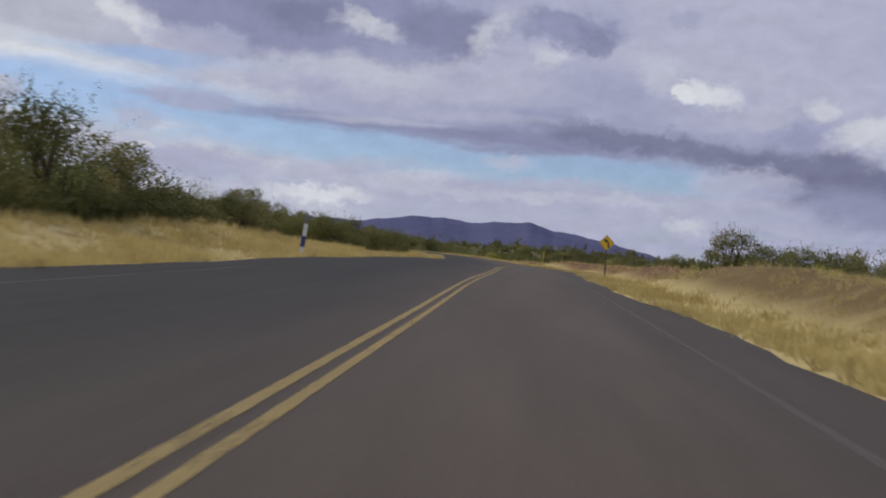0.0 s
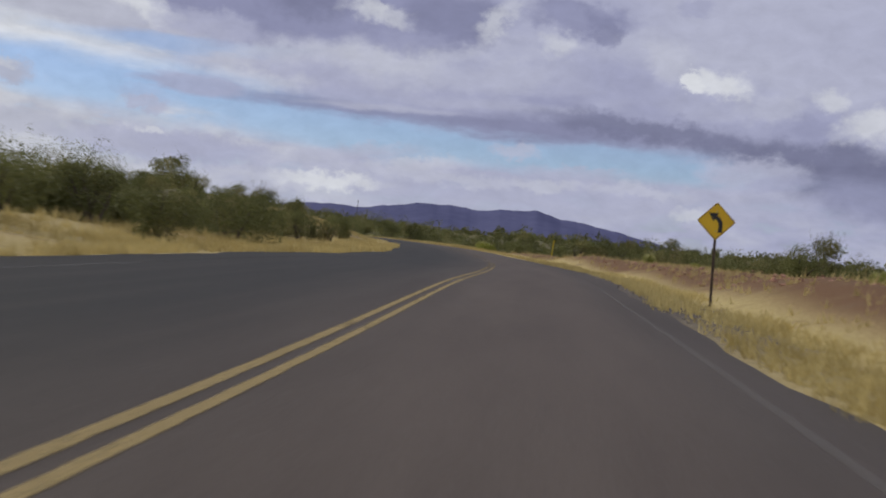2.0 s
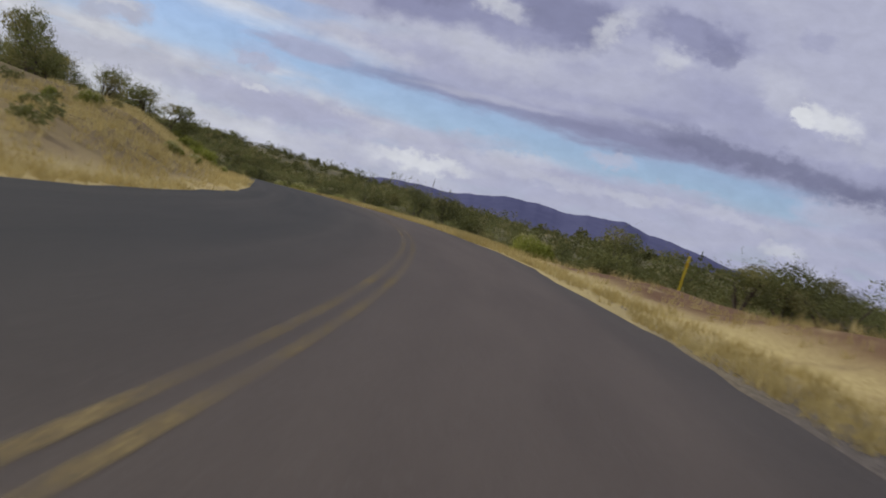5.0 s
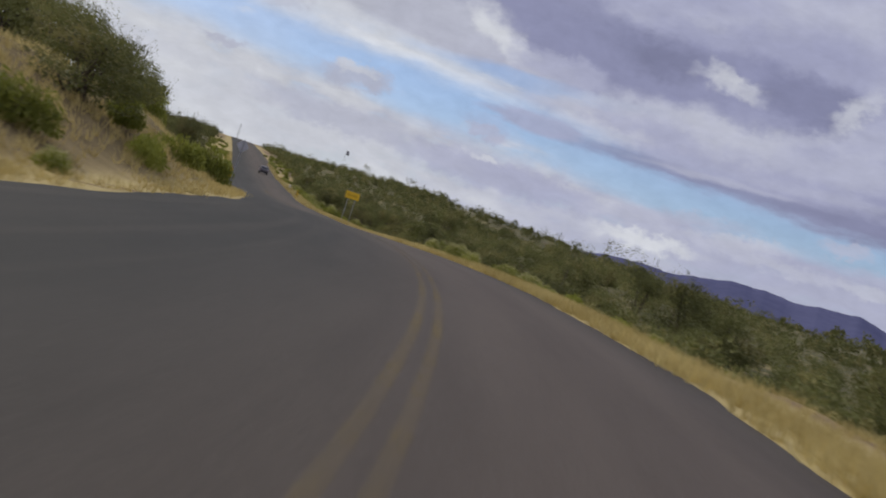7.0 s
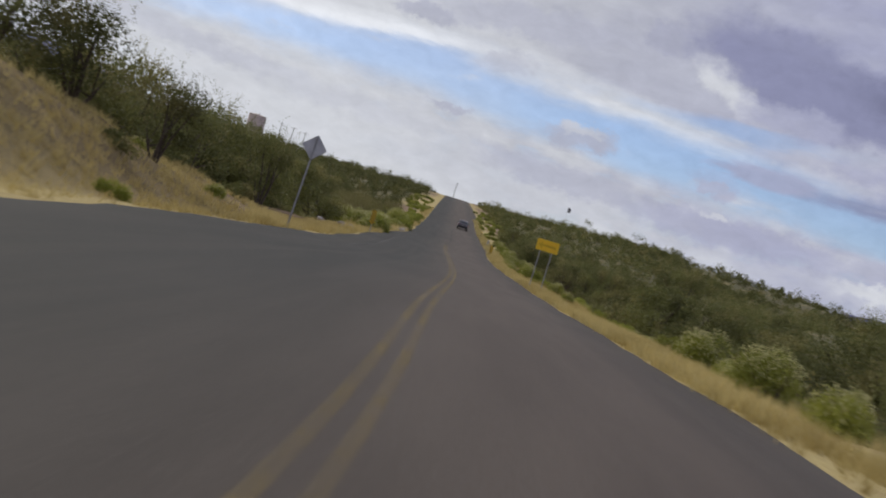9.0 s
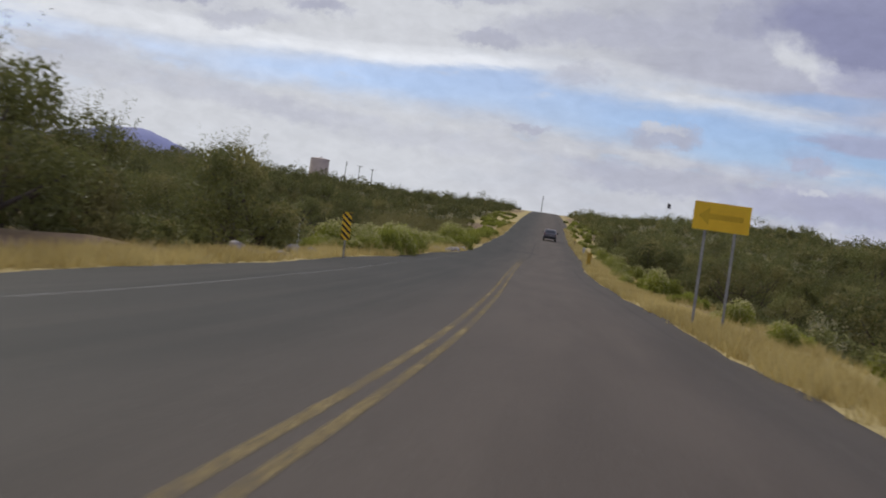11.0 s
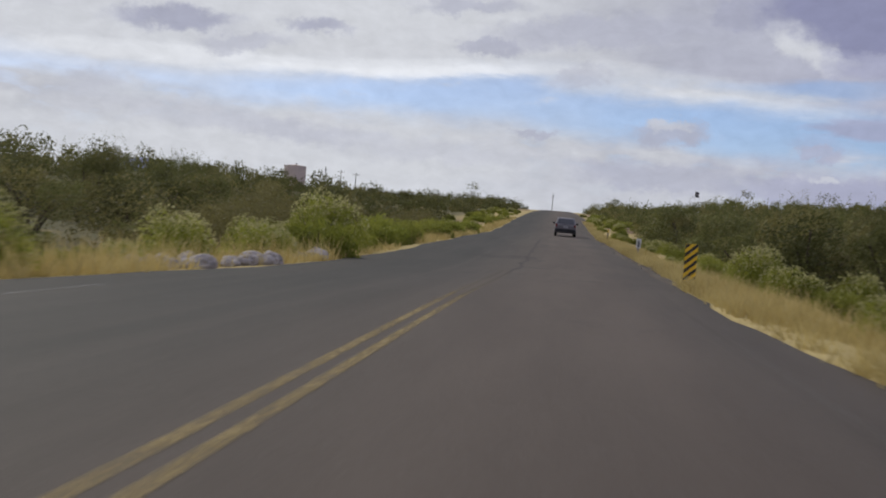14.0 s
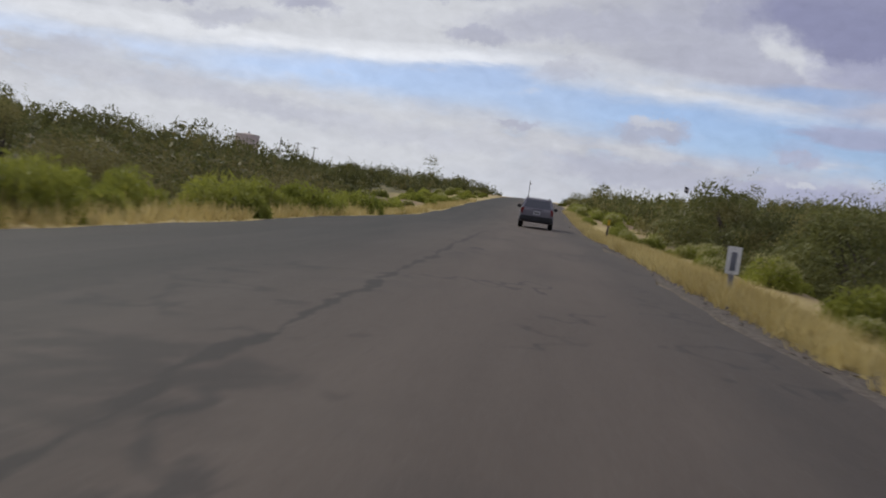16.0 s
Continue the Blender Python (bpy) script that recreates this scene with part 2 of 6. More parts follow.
    cloud(20.6, 8.3, 1.8, 0.77, 15, 0.70, 0.75, 0.55)
    cloud(-16.4, 11.2, 1.8, 0.92, -26, 0.74, 0.75, 0.35)
    # low clouds under the bank
    cloud(14.9, 5.6, 2.5, 0.80, 2, 0.50, 0.85, 0.40)
    cloud(15.5, 5.2, 1.7, 0.24, 4, 0.42, 0.60, 0.60, thin)
    cloud(20.2, 4.5, 3.5, 1.22, 0, 0.38, 0.70, 0.50, thin)
    cloud(-6.1, 3.5, 2.2, 0.34, 1, 0.72, 0.75, 0.60)
    cloud(-2.0, 4.6, 2.4, 0.34, 8, 0.60, 0.65, 0.60)
    cloud(3.1, 5.8, 1.0, 0.31, 1, 0.52, 0.70, 0.50)
    cloud(-21.7, 7.0, 0.9, 0.55, -0, 0.44, 0.85, 0.30)
    cloud(-15.6, 6.7, 1.3, 0.37, 3, 0.46, 0.70, 0.50)
    cloud(-12.4, 4.5, 3.3, 0.61, -5, 0.50, 0.70, 0.50)
    cloud(3.1, 3.8, 7.5, 0.61, 2, 0.47, 0.55, 0.60, thin)
    cloud(-7.5, 3.0, 3.1, 0.49, -9, 0.60, 0.60, 0.60)
    cloud(0.1, 4.1, 2.7, 0.31, 0, 0.58, 0.60, 0.60)
    cloud(6.2, 5.0, 2.2, 0.28, -0, 0.50, 0.60, 0.60)
    cloud(4.8, 4.2, 1.7, 0.28, 1, 0.60, 0.60, 0.60)
    cloud(9.5, 4.3, 2.4, 0.31, 1, 0.58, 0.55, 0.60)
    cloud(12.1, 3.4, 1.0, 0.37, -1, 0.68, 0.60, 0.60)
    cloud(-6.5, 3.4, 2.1, 0.34, -0, 0.74, 0.70, 0.60)
    cloud(-5.3, 4.9, 3.0, 0.37, 7, 0.52, 0.60, 0.60)
    # western sky: bright edge, grey flecks, lavender streaks
    cloud(-42.8, 9.1, 13.8, 0.46, 3, 0.84, 0.75, 0.50, thin)
    cloud(-35.6, 9.2, 7.4, 0.31, 3, 0.92, 0.80, 0.80, thin)
    cloud(-47.8, 10.6, 2.9, 0.61, 3, 0.43, 0.85, 0.50)
    cloud(-40.9, 11.0, 1.5, 0.43, -2, 0.45, 0.80, 0.50)
    cloud(-44.5, 9.8, 2.2, 0.43, 9, 0.54, 0.70, 0.50)
    cloud(-33.2, 12.6, 2.6, 0.37, 4, 0.50, 0.70, 0.50)
    cloud(-26.4, 11.7, 5.5, 0.83, 5, 0.51, 0.75, 0.40)
    cloud(-31.9, 10.6, 1.7, 0.40, 1, 0.46, 0.70, 0.40)
    cloud(-22.6, 9.0, 6.9, 0.86, -5, 0.70, 0.70, 0.40, thin)
    cloud(-27.5, 9.5, 1.5, 0.55, 11, 0.56, 0.70, 0.40)
    cloud(-19.1, 8.4, 4.5, 0.28, -6, 0.80, 0.70, 0.50, thin)
    cloud(-19.8, 12.8, 1.4, 0.67, -12, 0.45, 0.80, 0.30)
    cloud(-14.2, 12.3, 4.1, 1.35, -11, 0.33, 0.85, 0.40)
    cloud(-13.0, 10.4, 2.7, 0.73, -4, 0.48, 0.75, 0.40)
    cloud(-37.6, 7.9, 10.2, 0.80, 3, BLUE, 0.50, 0.70, thin)
    cloud(-19.2, 7.4, 9.1, 1.04, -1, BLUE, 0.72, 0.50, thin)
    cloud(-16.3, 9.2, 4.9, 0.37, -1, BLUE, 0.45, 0.60, thin)
    cloud(-22.7, 6.9, 1.8, 0.58, 2, 0.50, 0.85, 0.45)
    cloud(-22.8, 7.3, 0.9, 0.28, 3, 0.66, 0.60, 0.50)
    cloud(-29.5, 6.5, 1.0, 0.21, 3, 0.50, 0.75, 0.50)
    cloud(-15.5, 6.2, 1.0, 0.34, 2, 0.50, 0.75, 0.40)
    cloud(-13.1, 7.5, 2.9, 0.55, -3, 0.45, 0.80, 0.30, thin)
    cloud(-51.5, 7.2, 1.3, 0.43, 3, 0.58, 0.60, 0.70)
    cloud(-45.6, 6.0, 7.2, 0.55, -3, 0.60, 0.70, 0.70)
    cloud(-41.2, 5.7, 3.5, 0.40, -1, 0.57, 0.65, 0.70)
    cloud(-33.9, 5.2, 4.9, 0.55, 1, 0.59, 0.60, 0.70)
    cloud(-22.8, 4.7, 4.3, 0.73, -1, 0.50, 0.75, 0.40)
    cloud(-14.6, 4.3, 4.7, 0.80, -0, 0.46, 0.75, 0.40)
    cloud(-15.1, 5.0, 0.7, 0.24, -4, 0.68, 0.70, 0.40)

    # fine billows over all of it
    fine = n.noise(n.combine(n.math("MULTIPLY", az, 0.75), n.math("MULTIPLY", el, 1.3), 4.0), 1.0, 6.0, 0.60, 0.3)
    t = n.math("ADD", 0.84, n.math("MULTIPLY", fine, 0.32))
    shade = n.add("ShaderNodeBackground")
    n.link(n.mix(1.0, state["colour"], n.combine(t, t, t), "MULTIPLY"), shade.inputs[0])
    n.link(shade.outputs[0], out.inputs[0])


build_sky()

# ---------------------------------------------------------------- materials
def material(name, rough=0.8, metal=0.0, spec=0.5):
    m = bpy.data.materials.new(name)
    m.use_nodes = True
    n = Nodes(m.node_tree)
    out = n.add("ShaderNodeOutputMaterial")
    b = n.add("ShaderNodeBsdfPrincipled")
    b.inputs["Roughness"].default_value = rough
    b.inputs["Metallic"].default_value = metal
    b.inputs["Specular IOR Level"].default_value = spec
    n.link(b.outputs[0], out.inputs[0])
    return m, n, b


def bump(n, b, height, strength=0.3, distance=0.02):
    node = n.add("ShaderNodeBump")
    node.inputs["Strength"].default_value, node.inputs["Distance"].default_value = strength, distance
    n.link(height, node.inputs["Height"])
    n.link(node.outputs[0], b.inputs["Normal"])


def position(n):
    return n.add("ShaderNodeNewGeometry").outputs["Position"]


def mottled(name, dark, light, scale=2.0, fine=40.0, rough=0.8, metal=0.0, spec=0.4, relief=0.2, local=True, lo=0.35, hi=0.65):
    """Two colours mixed at two scales with a little relief."""
    m, n, b = material(name, rough, metal, spec)
    co = n.add("ShaderNodeTexCoord").outputs["Object"] if local else position(n)
    big, small = n.noise(co, scale, 3.0), n.noise(co, fine, 4.0, 0.6)
    fac = n.math("ADD", n.math("MULTIPLY", n.step(big, lo, hi), 0.6), n.math("MULTIPLY", n.step(small, lo, hi), 0.4))
    n.link(n.mix(fac, dark, light), b.inputs["Base Color"])
    if relief:
        bump(n, b, small, relief, 0.01)
    return m


def random_tint(n, amount):
    """A brightness factor that differs from object to object."""
    r = n.add("ShaderNodeObjectInfo").outputs["Random"]
    return n.math("ADD", n.math("MULTIPLY", r, 2 * amount), 1 - amount)


def leaf_material(name, dark, light, tint=0.25, through=0.25, dry=None):
    m, n, b = material(name, 0.65, 0.0, 0.25)
    isl = n.add("ShaderNodeNewGeometry").outputs["Random Per Island"]
    big = n.noise(n.add("ShaderNodeTexCoord").outputs["Object"], 1.3, 3.0)
    place = n.noise(position(n), 0.22, 2.0, 0.5)              # plants differ from place to place
    fac = n.math("ADD", n.math("MULTIPLY", isl, 0.22), n.math("ADD", n.math("MULTIPLY", n.step(big, 0.3, 0.7), 0.36), n.math("MULTIPLY", n.step(place, 0.35, 0.65), 0.42)))
    col = n.mix(fac, dark, light)
    if dry is not None:
        other = n.noise(position(n), 0.45, 1.0, 0.5)
        col = n.mix(n.math("MULTIPLY", n.step(other, 0.53, 0.64), 0.75), col, dry)
    t = random_tint(n, tint)
    col = n.mix(1.0, col, n.combine(t, t, t), "MULTIPLY")
    n.link(col, b.inputs["Base Color"])
    trans = n.add("ShaderNodeBsdfTranslucent")
    n.link(col, trans.inputs["Color"])
    mixed = n.add("ShaderNodeMixShader")
    mixed.inputs[0].default_value = through
    out = [k for k in n.t.nodes if k.bl_idname == "ShaderNodeOutputMaterial"][0]
    n.link(b.outputs[0], mixed.inputs[1])
    n.link(trans.outputs[0], mixed.inputs[2])
    n.link(mixed.outputs[0], out.inputs[0])
    return m


def asphalt_material():
    m, n, b = material("asphalt", 0.76, 0.0, 0.22)
    co = position(n)
    uv = n.add("ShaderNodeUVMap").outputs[0]                  # x: metres across, y: metres along
    sep = n.add("ShaderNodeSeparateXYZ")
    n.link(uv, sep.inputs[0])
    across, along = sep.outputs[0], sep.outputs[1]
    grit = n.noise(co, 90.0, 3.0, 0.7)
    blotch = n.noise(n.scaled(uv, 0.9, 0.10, 1.0), 1.0, 5.0, 0.6)
    streak = n.noise(n.scaled(uv, 3.0, 0.03, 1.0), 1.0, 3.0, 0.5)
    col = n.mix(n.step(blotch, 0.3, 0.7), (0.022, 0.0215, 0.019), (0.036, 0.033, 0.029))
    col = n.mix(n.math("MULTIPLY", n.step(streak, 0.45, 0.75), 0.25), col, (0.080, 0.069, 0.056))
    # mixed darker along the first straight, fading out by 125 m
    start_dark = n.math("MULTIPLY", n.step(along, 95.0, 125.0, 1.0, 0.0), 0.3)
    col = n.mix(start_dark, col, (0.016, 0.016, 0.015))
    # the lane that traffic uses towards the hill is browner
    lane = n.math("MULTIPLY", n.step(across, -2.4, 1.2), n.step(across, 2.3, 3.6, 0.76, 0.42))
    col = n.mix(lane, col, n.mix(n.step(blotch, 0.3, 0.7), (0.084, 0.063, 0.050), (0.110, 0.085, 0.068)))
    stones = n.noise(co, 34.0, 2.0, 0.6)
    col = n.mix(n.math("MULTIPLY", n.step(grit, 0.52, 0.75), n.step(across, -3.0, 1.0, 0.16, 0.30)), col, (0.14, 0.125, 0.11))
    col = n.mix(n.math("MULTIPLY", n.step(stones, 0.60, 0.72), n.step(across, -3.0, 1.0, 0.22, 0.40)), col, (0.165, 0.148, 0.13))
    col = n.mix(n.math("MULTIPLY", n.step(stones, 0.42, 0.30), 0.45), col, (0.022, 0.020, 0.019))
    # cracks and small tar patches past the culvert
    zone = n.math("MULTIPLY", n.step(along, 262.0, 276.0), n.step(along, 345.0, 380.0, 1.0, 0.0))
    bend = n.noise(n.scaled(uv, 0.16, 0.10, 1.0), 1.0, 5.0, 0.62, 0.3)
    crack = n.step(n.math("ABSOLUTE", n.math("SUBTRACT", bend, 0.5)), 0.002, 0.007, 1.0, 0.0)
    broken = n.noise(n.scaled(uv, 0.5, 0.35, 1.0), 1.0, 3.0, 0.6)
    crack = n.math("MULTIPLY", crack, n.step(broken, 0.44, 0.54))
    blob = n.math("MULTIPLY", n.step(n.noise(n.scaled(uv, 0.9, 0.45, 1.0), 1.0, 4.0, 0.6, 0.5), 0.66, 0.70), n.step(n.math("ABSOLUTE", n.math("SUBTRACT", bend, 0.5)), 0.02, 0.06, 1.0, 0.0))
    dark = n.math("MULTIPLY", n.math("MAXIMUM", crack, blob), zone)
    col = n.mix(n.math("MULTIPLY", dark, 0.7), col, (0.026, 0.023, 0.022))
    stain = n.math("MULTIPLY", n.step(n.noise(n.scaled(uv, 0.5, 0.2, 1.0), 1.0, 5.0, 0.6, 0.6), 0.54, 0.66), zone)
    col = n.mix(n.math("MULTIPLY", stain, 0.25), col, (0.036, 0.033, 0.031))
    # the seam between the lanes has opened past the culvert, and a crack crosses the lane towards the hill
    drift = n.math("MULTIPLY", n.math("SUBTRACT", n.noise(n.scaled(uv, 0.0, 0.35, 1.0), 1.0, 4.0, 0.6), 0.5), 0.55)
    thick = n.step(n.noise(n.scaled(uv, 0.0, 0.8, 1.0), 1.0, 3.0, 0.6), 0.40, 0.62, 0.012, 0.085)
    rag = n.math("MULTIPLY", n.math("SUBTRACT", n.noise(co, 7.0, 4.0, 0.65), 0.5), 0.16)
    seam = n.math("DIVIDE", n.math("ABSOLUTE", n.math("ADD", rag, n.math("SUBTRACT", n.math("SUBTRACT", across, 0.14), drift))), thick)
    seam = n.math("MULTIPLY", n.step(seam, 0.7, 1.3, 1.0, 0.0), n.math("MULTIPLY", n.step(along, 278.0, 282.0), n.step(along, 315.0, 330.0, 1.0, 0.0)))
    sway = n.math("MULTIPLY", n.math("SUBTRACT", n.noise(n.scaled(uv, 0.9, 0.0, 1.0), 1.0, 4.0, 0.6), 0.5), 2.4)
    over = n.math("DIVIDE", n.math("ABSOLUTE", n.math("ADD", n.math("MULTIPLY", rag, 1.5), n.math("SUBTRACT", n.math("SUBTRACT", along, 284.6), sway))), n.step(broken, 0.40, 0.62, 0.02, 0.17))
    over = n.math("MULTIPLY", n.step(over, 0.7, 1.3, 1.0, 0.0), n.math("MULTIPLY", n.step(across, -0.2, 0.3), n.step(across, 2.9, 3.2, 1.0, 0.0)))
    far_a = n.math("DIVIDE", n.math("SUBTRACT", along, 291.4), 1.5)
    far_b = n.math("DIVIDE", n.math("ADD", across, 0.7), 1.5)
    away = n.math("ADD", n.math("SQRT", n.math("ADD", n.math("MULTIPLY", far_a, far_a), n.math("MULTIPLY", far_b, far_b))), n.math("MULTIPLY", n.math("SUBTRACT", broken, 0.5), 2.2))
    tar = n.math("MULTIPLY", n.step(away, 0.75, 1.1, 1.0, 0.0), n.step(n.noise(co, 3.0, 5.0, 0.65), 0.36, 0.58))
    col = n.mix(n.math("MULTIPLY", n.math("MAXIMUM", n.math("MAXIMUM", seam, over), n.math("MULTIPLY", tar, 0.8)), 0.80), col, (0.020, 0.018, 0.017))
    # left lane a little darker: lens falloff at the lower left put into the colour
    k = n.step(across, -3.4, -0.9, 0.92, 1.0)
    col = n.mix(1.0, col, n.combine(k, k, k), "MULTIPLY")
    n.link(col, b.inputs["Base Color"])
    bump(n, b, grit, 0.35, 0.006)
    return m


def ground_material():
    m, n, b = material("dry_earth", 0.95, 0.0, 0.15)
    co = position(n)
    uv = n.add("ShaderNodeUVMap").outputs[0]                  # x: metres from the centre line, y: metres along it
    sep = n.add("ShaderNodeSeparateXYZ")
    n.link(uv, sep.inputs[0])
    across, along = sep.outputs[0], sep.outputs[1]
    big, mid, fine = n.noise(co, 0.06, 4.0), n.noise(co, 0.6, 5.0, 0.6), n.noise(co, 14.0, 5.0, 0.65)
    soil = n.mix(n.step(mid, 0.3, 0.7), (0.150, 0.100, 0.064), (0.245, 0.175, 0.115))
    straw = n.mix(n.step(fine, 0.3, 0.7), (0.30, 0.230, 0.100), (0.50, 0.410, 0.190))
    col = n.mix(n.step(big, 0.42, 0.60), soil, straw)
    scrub = n.mix(n.step(fine, 0.3, 0.7), (0.075, 0.074, 0.038), (0.15, 0.138, 0.075))
    off = n.math("ABSOLUTE", across)
    col = n.mix(n.math("MULTIPLY", n.step(off, 8.5, 13.0), n.step(mid, 0.30, 0.48)), col, scrub)
    # open straw fields beside the first straight
    field = n.math("MULTIPLY", n.math("MULTIPLY", n.step(along, 46.0, 62.0, 1.0, 0.35), n.step(along, 100.0, 116.0, 1.0, 0.0)), n.step(off, 15.0, 22.0, 1.0, 0.0))
    dull = n.mix(n.step(fine, 0.3, 0.7), (0.105, 0.070, 0.029), (0.178, 0.125, 0.054))
    col = n.mix(n.math("MULTIPLY", field, n.step(mid, 0.25, 0.50)), col, n.mix(n.step(across, 5.6, 7.5), straw, dull))
    # bare brown cut on the inner side of the curve
    cut = n.math("MULTIPLY", n.math("MULTIPLY", n.step(along, 108.0, 122.0), n.step(along, 196.0, 214.0, 1.0, 0.0)), n.math("MULTIPLY", n.step(across, -5.4, -6.2), n.step(across, -19.0, -15.0)))
    col = n.mix(n.math("MULTIPLY", cut, 0.85), col, n.mix(n.step(mid, 0.3, 0.7), (0.120, 0.088, 0.038), (0.225, 0.170, 0.080)))
    # red soil laid bare on the outer side before the curve
    red = n.math("MULTIPLY", n.math("MULTIPLY", n.step(along, 42.0, 56.0), n.step(along, 138.0, 152.0, 1.0, 0.0)),
                 n.math("MULTIPLY", n.step(across, 5.2, 6.8), n.step(across, 15.0, 22.0, 1.0, 0.0)))
    col = n.mix(n.math("MULTIPLY", red, n.step(mid, 0.26, 0.48)), col, n.mix(fine, (0.105, 0.054, 0.029), (0.190, 0.114, 0.062)))
    # straw mat along the pavement, and loose grey gravel at its edge on the hill
    verge = n.math("MULTIPLY", n.step(off, 3.2, 3.5), n.step(off, 5.8, 7.6, 1.0, 0.0))
    verge = n.math("MULTIPLY", verge, n.math("SUBTRACT", 1.0, n.math("MULTIPLY", cut, 0.8)))
    col = n.mix(n.math("MULTIPLY", verge, n.step(mid, 0.25, 0.45)), col, straw)
    first = n.math("MULTIPLY", n.step(along, 40.0, 58.0), n.step(along, 100.0, 116.0, 1.0, 0.0))
    gravel = n.math("MULTIPLY", n.math("MAXIMUM", first, n.step(along, 276.0, 284.0)), n.math("MULTIPLY", n.step(across, 3.6, 4.0), n.step(n.math("ADD", across, n.math("MULTIPLY", mid, 0.9)), 5.7, 6.2, 1.0, 0.0)))
    col = n.mix(gravel, col, n.mix(n.step(fine, 0.35, 0.65), (0.060, 0.050, 0.043), (0.150, 0.130, 0.112)))
    n.link(col, b.inputs["Base Color"])
    bump(n, b, n.math("ADD", fine, mid), 0.45, 0.05)
    return m


ASPHALT, EARTH = asphalt_material(), ground_material()


def line_material(name, dark, light, start, fray=1.0, cover=0.95):
    """Road paint that the traffic has worn down to the asphalt, more so further along."""
    m, n, b = material(name, 0.78, 0.0, 0.3)
    co = position(n)
    sep = n.add("ShaderNodeSeparateXYZ")
    n.link(n.add("ShaderNodeUVMap").outputs[0], sep.inputs[0])
    along = sep.outputs[1]
    chips, patches = n.noise(co, 26.0, 5.0, 0.65), n.noise(co, 0.7, 4.0, 0.6)
    wear = n.math("ADD", n.step(along, 50.0, 110.0, start, start + 0.17), n.step(along, 150.0, 225.0, 0.0, -0.08))
    wear = n.math("ADD", wear, n.step(along, 264.0, 283.0, 0.0, 0.22))
    lost = n.math("ADD", n.math("MULTIPLY", chips, 0.55), n.math("MULTIPLY", patches, 0.45))
    gone = n.step(n.math("SUBTRACT", n.math("ADD", lost, wear), 0.5), 0.0, 0.24)
    col = n.mix(n.step(patches, 0.3, 0.7), dark, light)
    n.link(col, b.inputs["Base Color"])
    # frayed edges on the two middle lines, and bare asphalt where the paint has gone
    side = n.math("ABSOLUTE", n.math("SUBTRACT", n.math("ABSOLUTE", sep.outputs[0]), 0.10))
    frayed = n.step(n.math("ADD", side, n.math("MULTIPLY", n.math("SUBTRACT", n.noise(co, 9.0, 4.0, 0.6), 0.5), 0.05)), 0.030, 0.062, 1.0, 1.0 - fray)
    n.link(n.math("MULTIPLY", frayed, n.math("MULTIPLY", n.math("SUBTRACT", 1.0, n.math("MULTIPLY", gone, 0.90)), cover)), b.inputs["Alpha"])
    return m


LINE = line_material("worn_yellow_paint", (0.24, 0.178, 0.070), (0.34, 0.255, 0.105), 0.04)
FOG = line_material("worn_white_paint", (0.20, 0.19, 0.18), (0.28, 0.27, 0.25), 0.10, 0.0, 0.24)
FOG_NEW = line_material("white_paint", (0.30, 0.29, 0.28), (0.42, 0.41, 0.39), 0.04, 0.0, 0.42)
STRAW = leaf_material("dry_grass", (0.37, 0.285, 0.105), (0.66, 0.545, 0.24), 0.1, 0.35)
LEAF = leaf_material("mesquite_leaf", (0.078, 0.085, 0.027), (0.190, 0.195, 0.066), 0.30, 0.36, (0.255, 0.225, 0.088))
LEAF_LIGHT = leaf_material("rabbitbrush_leaf", (0.17, 0.195, 0.030), (0.36, 0.370, 0.075), 0.25, 0.40)
LEAF_OLIVE = leaf_material("olive_leaf", (0.15, 0.140, 0.050), (0.30, 0.270, 0.110), 0.2, 0.38)
BLOOM = leaf_material("pale_seed_head", (0.33, 0.32, 0.13), (0.56, 0.53, 0.27), 0.1, 0.35)
BARK = mottled("bark", (0.045, 0.034, 0.026), (0.12, 0.095, 0.075), 6.0, 40.0, 0.95)
GALV = mottled("galvanised_steel", (0.30, 0.30, 0.30), (0.46, 0.46, 0.46), 4.0, 60.0, 0.5, 0.7)
SIGN_Y = mottled("sign_yellow", (0.72, 0.44, 0.012), (0.84, 0.54, 0.018), 2.0, 30.0, 0.5, 0, 0.5, 0.0)
SIGN_K = mottled("sign_black", (0.012, 0.012, 0.012), (0.025, 0.025, 0.025), 2.0, 30.0, 0.5, 0, 0.5, 0.0)
ALU = mottled("bare_aluminium", (0.42, 0.42, 0.43), (0.58, 0.58, 0.60), 2.0, 30.0, 0.55, 0.5)
WOODP = mottled("weathered_pole_wood", (0.06, 0.045, 0.035), (0.13, 0.10, 0.08), 3.0, 30.0, 0.9)
ROCK = mottled("grey_rock", (0.22, 0.20, 0.19), (0.48, 0.44, 0.42), 3.0, 18.0, 0.9, 0, 0.3, 0.6)
# mountains: the blue haze of distance is put into their base colours
HAZE = mottled("haze_tinted_far_range", (0.24, 0.26, 0.44), (0.30, 0.32, 0.50), 0.004, 0.03, 1.0, 0, 0.0, 0.0, False)
MOUNT = mottled("haze_tinted_range", (0.082, 0.088, 0.165), (0.108, 0.113, 0.205), 0.004, 0.03, 1.0, 0, 0.0, 0.0, False)


def part(name, bm, mat, parent=None, label=""):
    me = bpy.data.meshes.new(name)
    bm.to_mesh(me)
    bm.free()
    for mm in (mat if isinstance(mat, (list, tuple)) else [mat]):
        me.materials.append(mm)
    ob = new(name, me)
    if parent is not None:
        ob.parent = parent
    return tagged(ob, label)


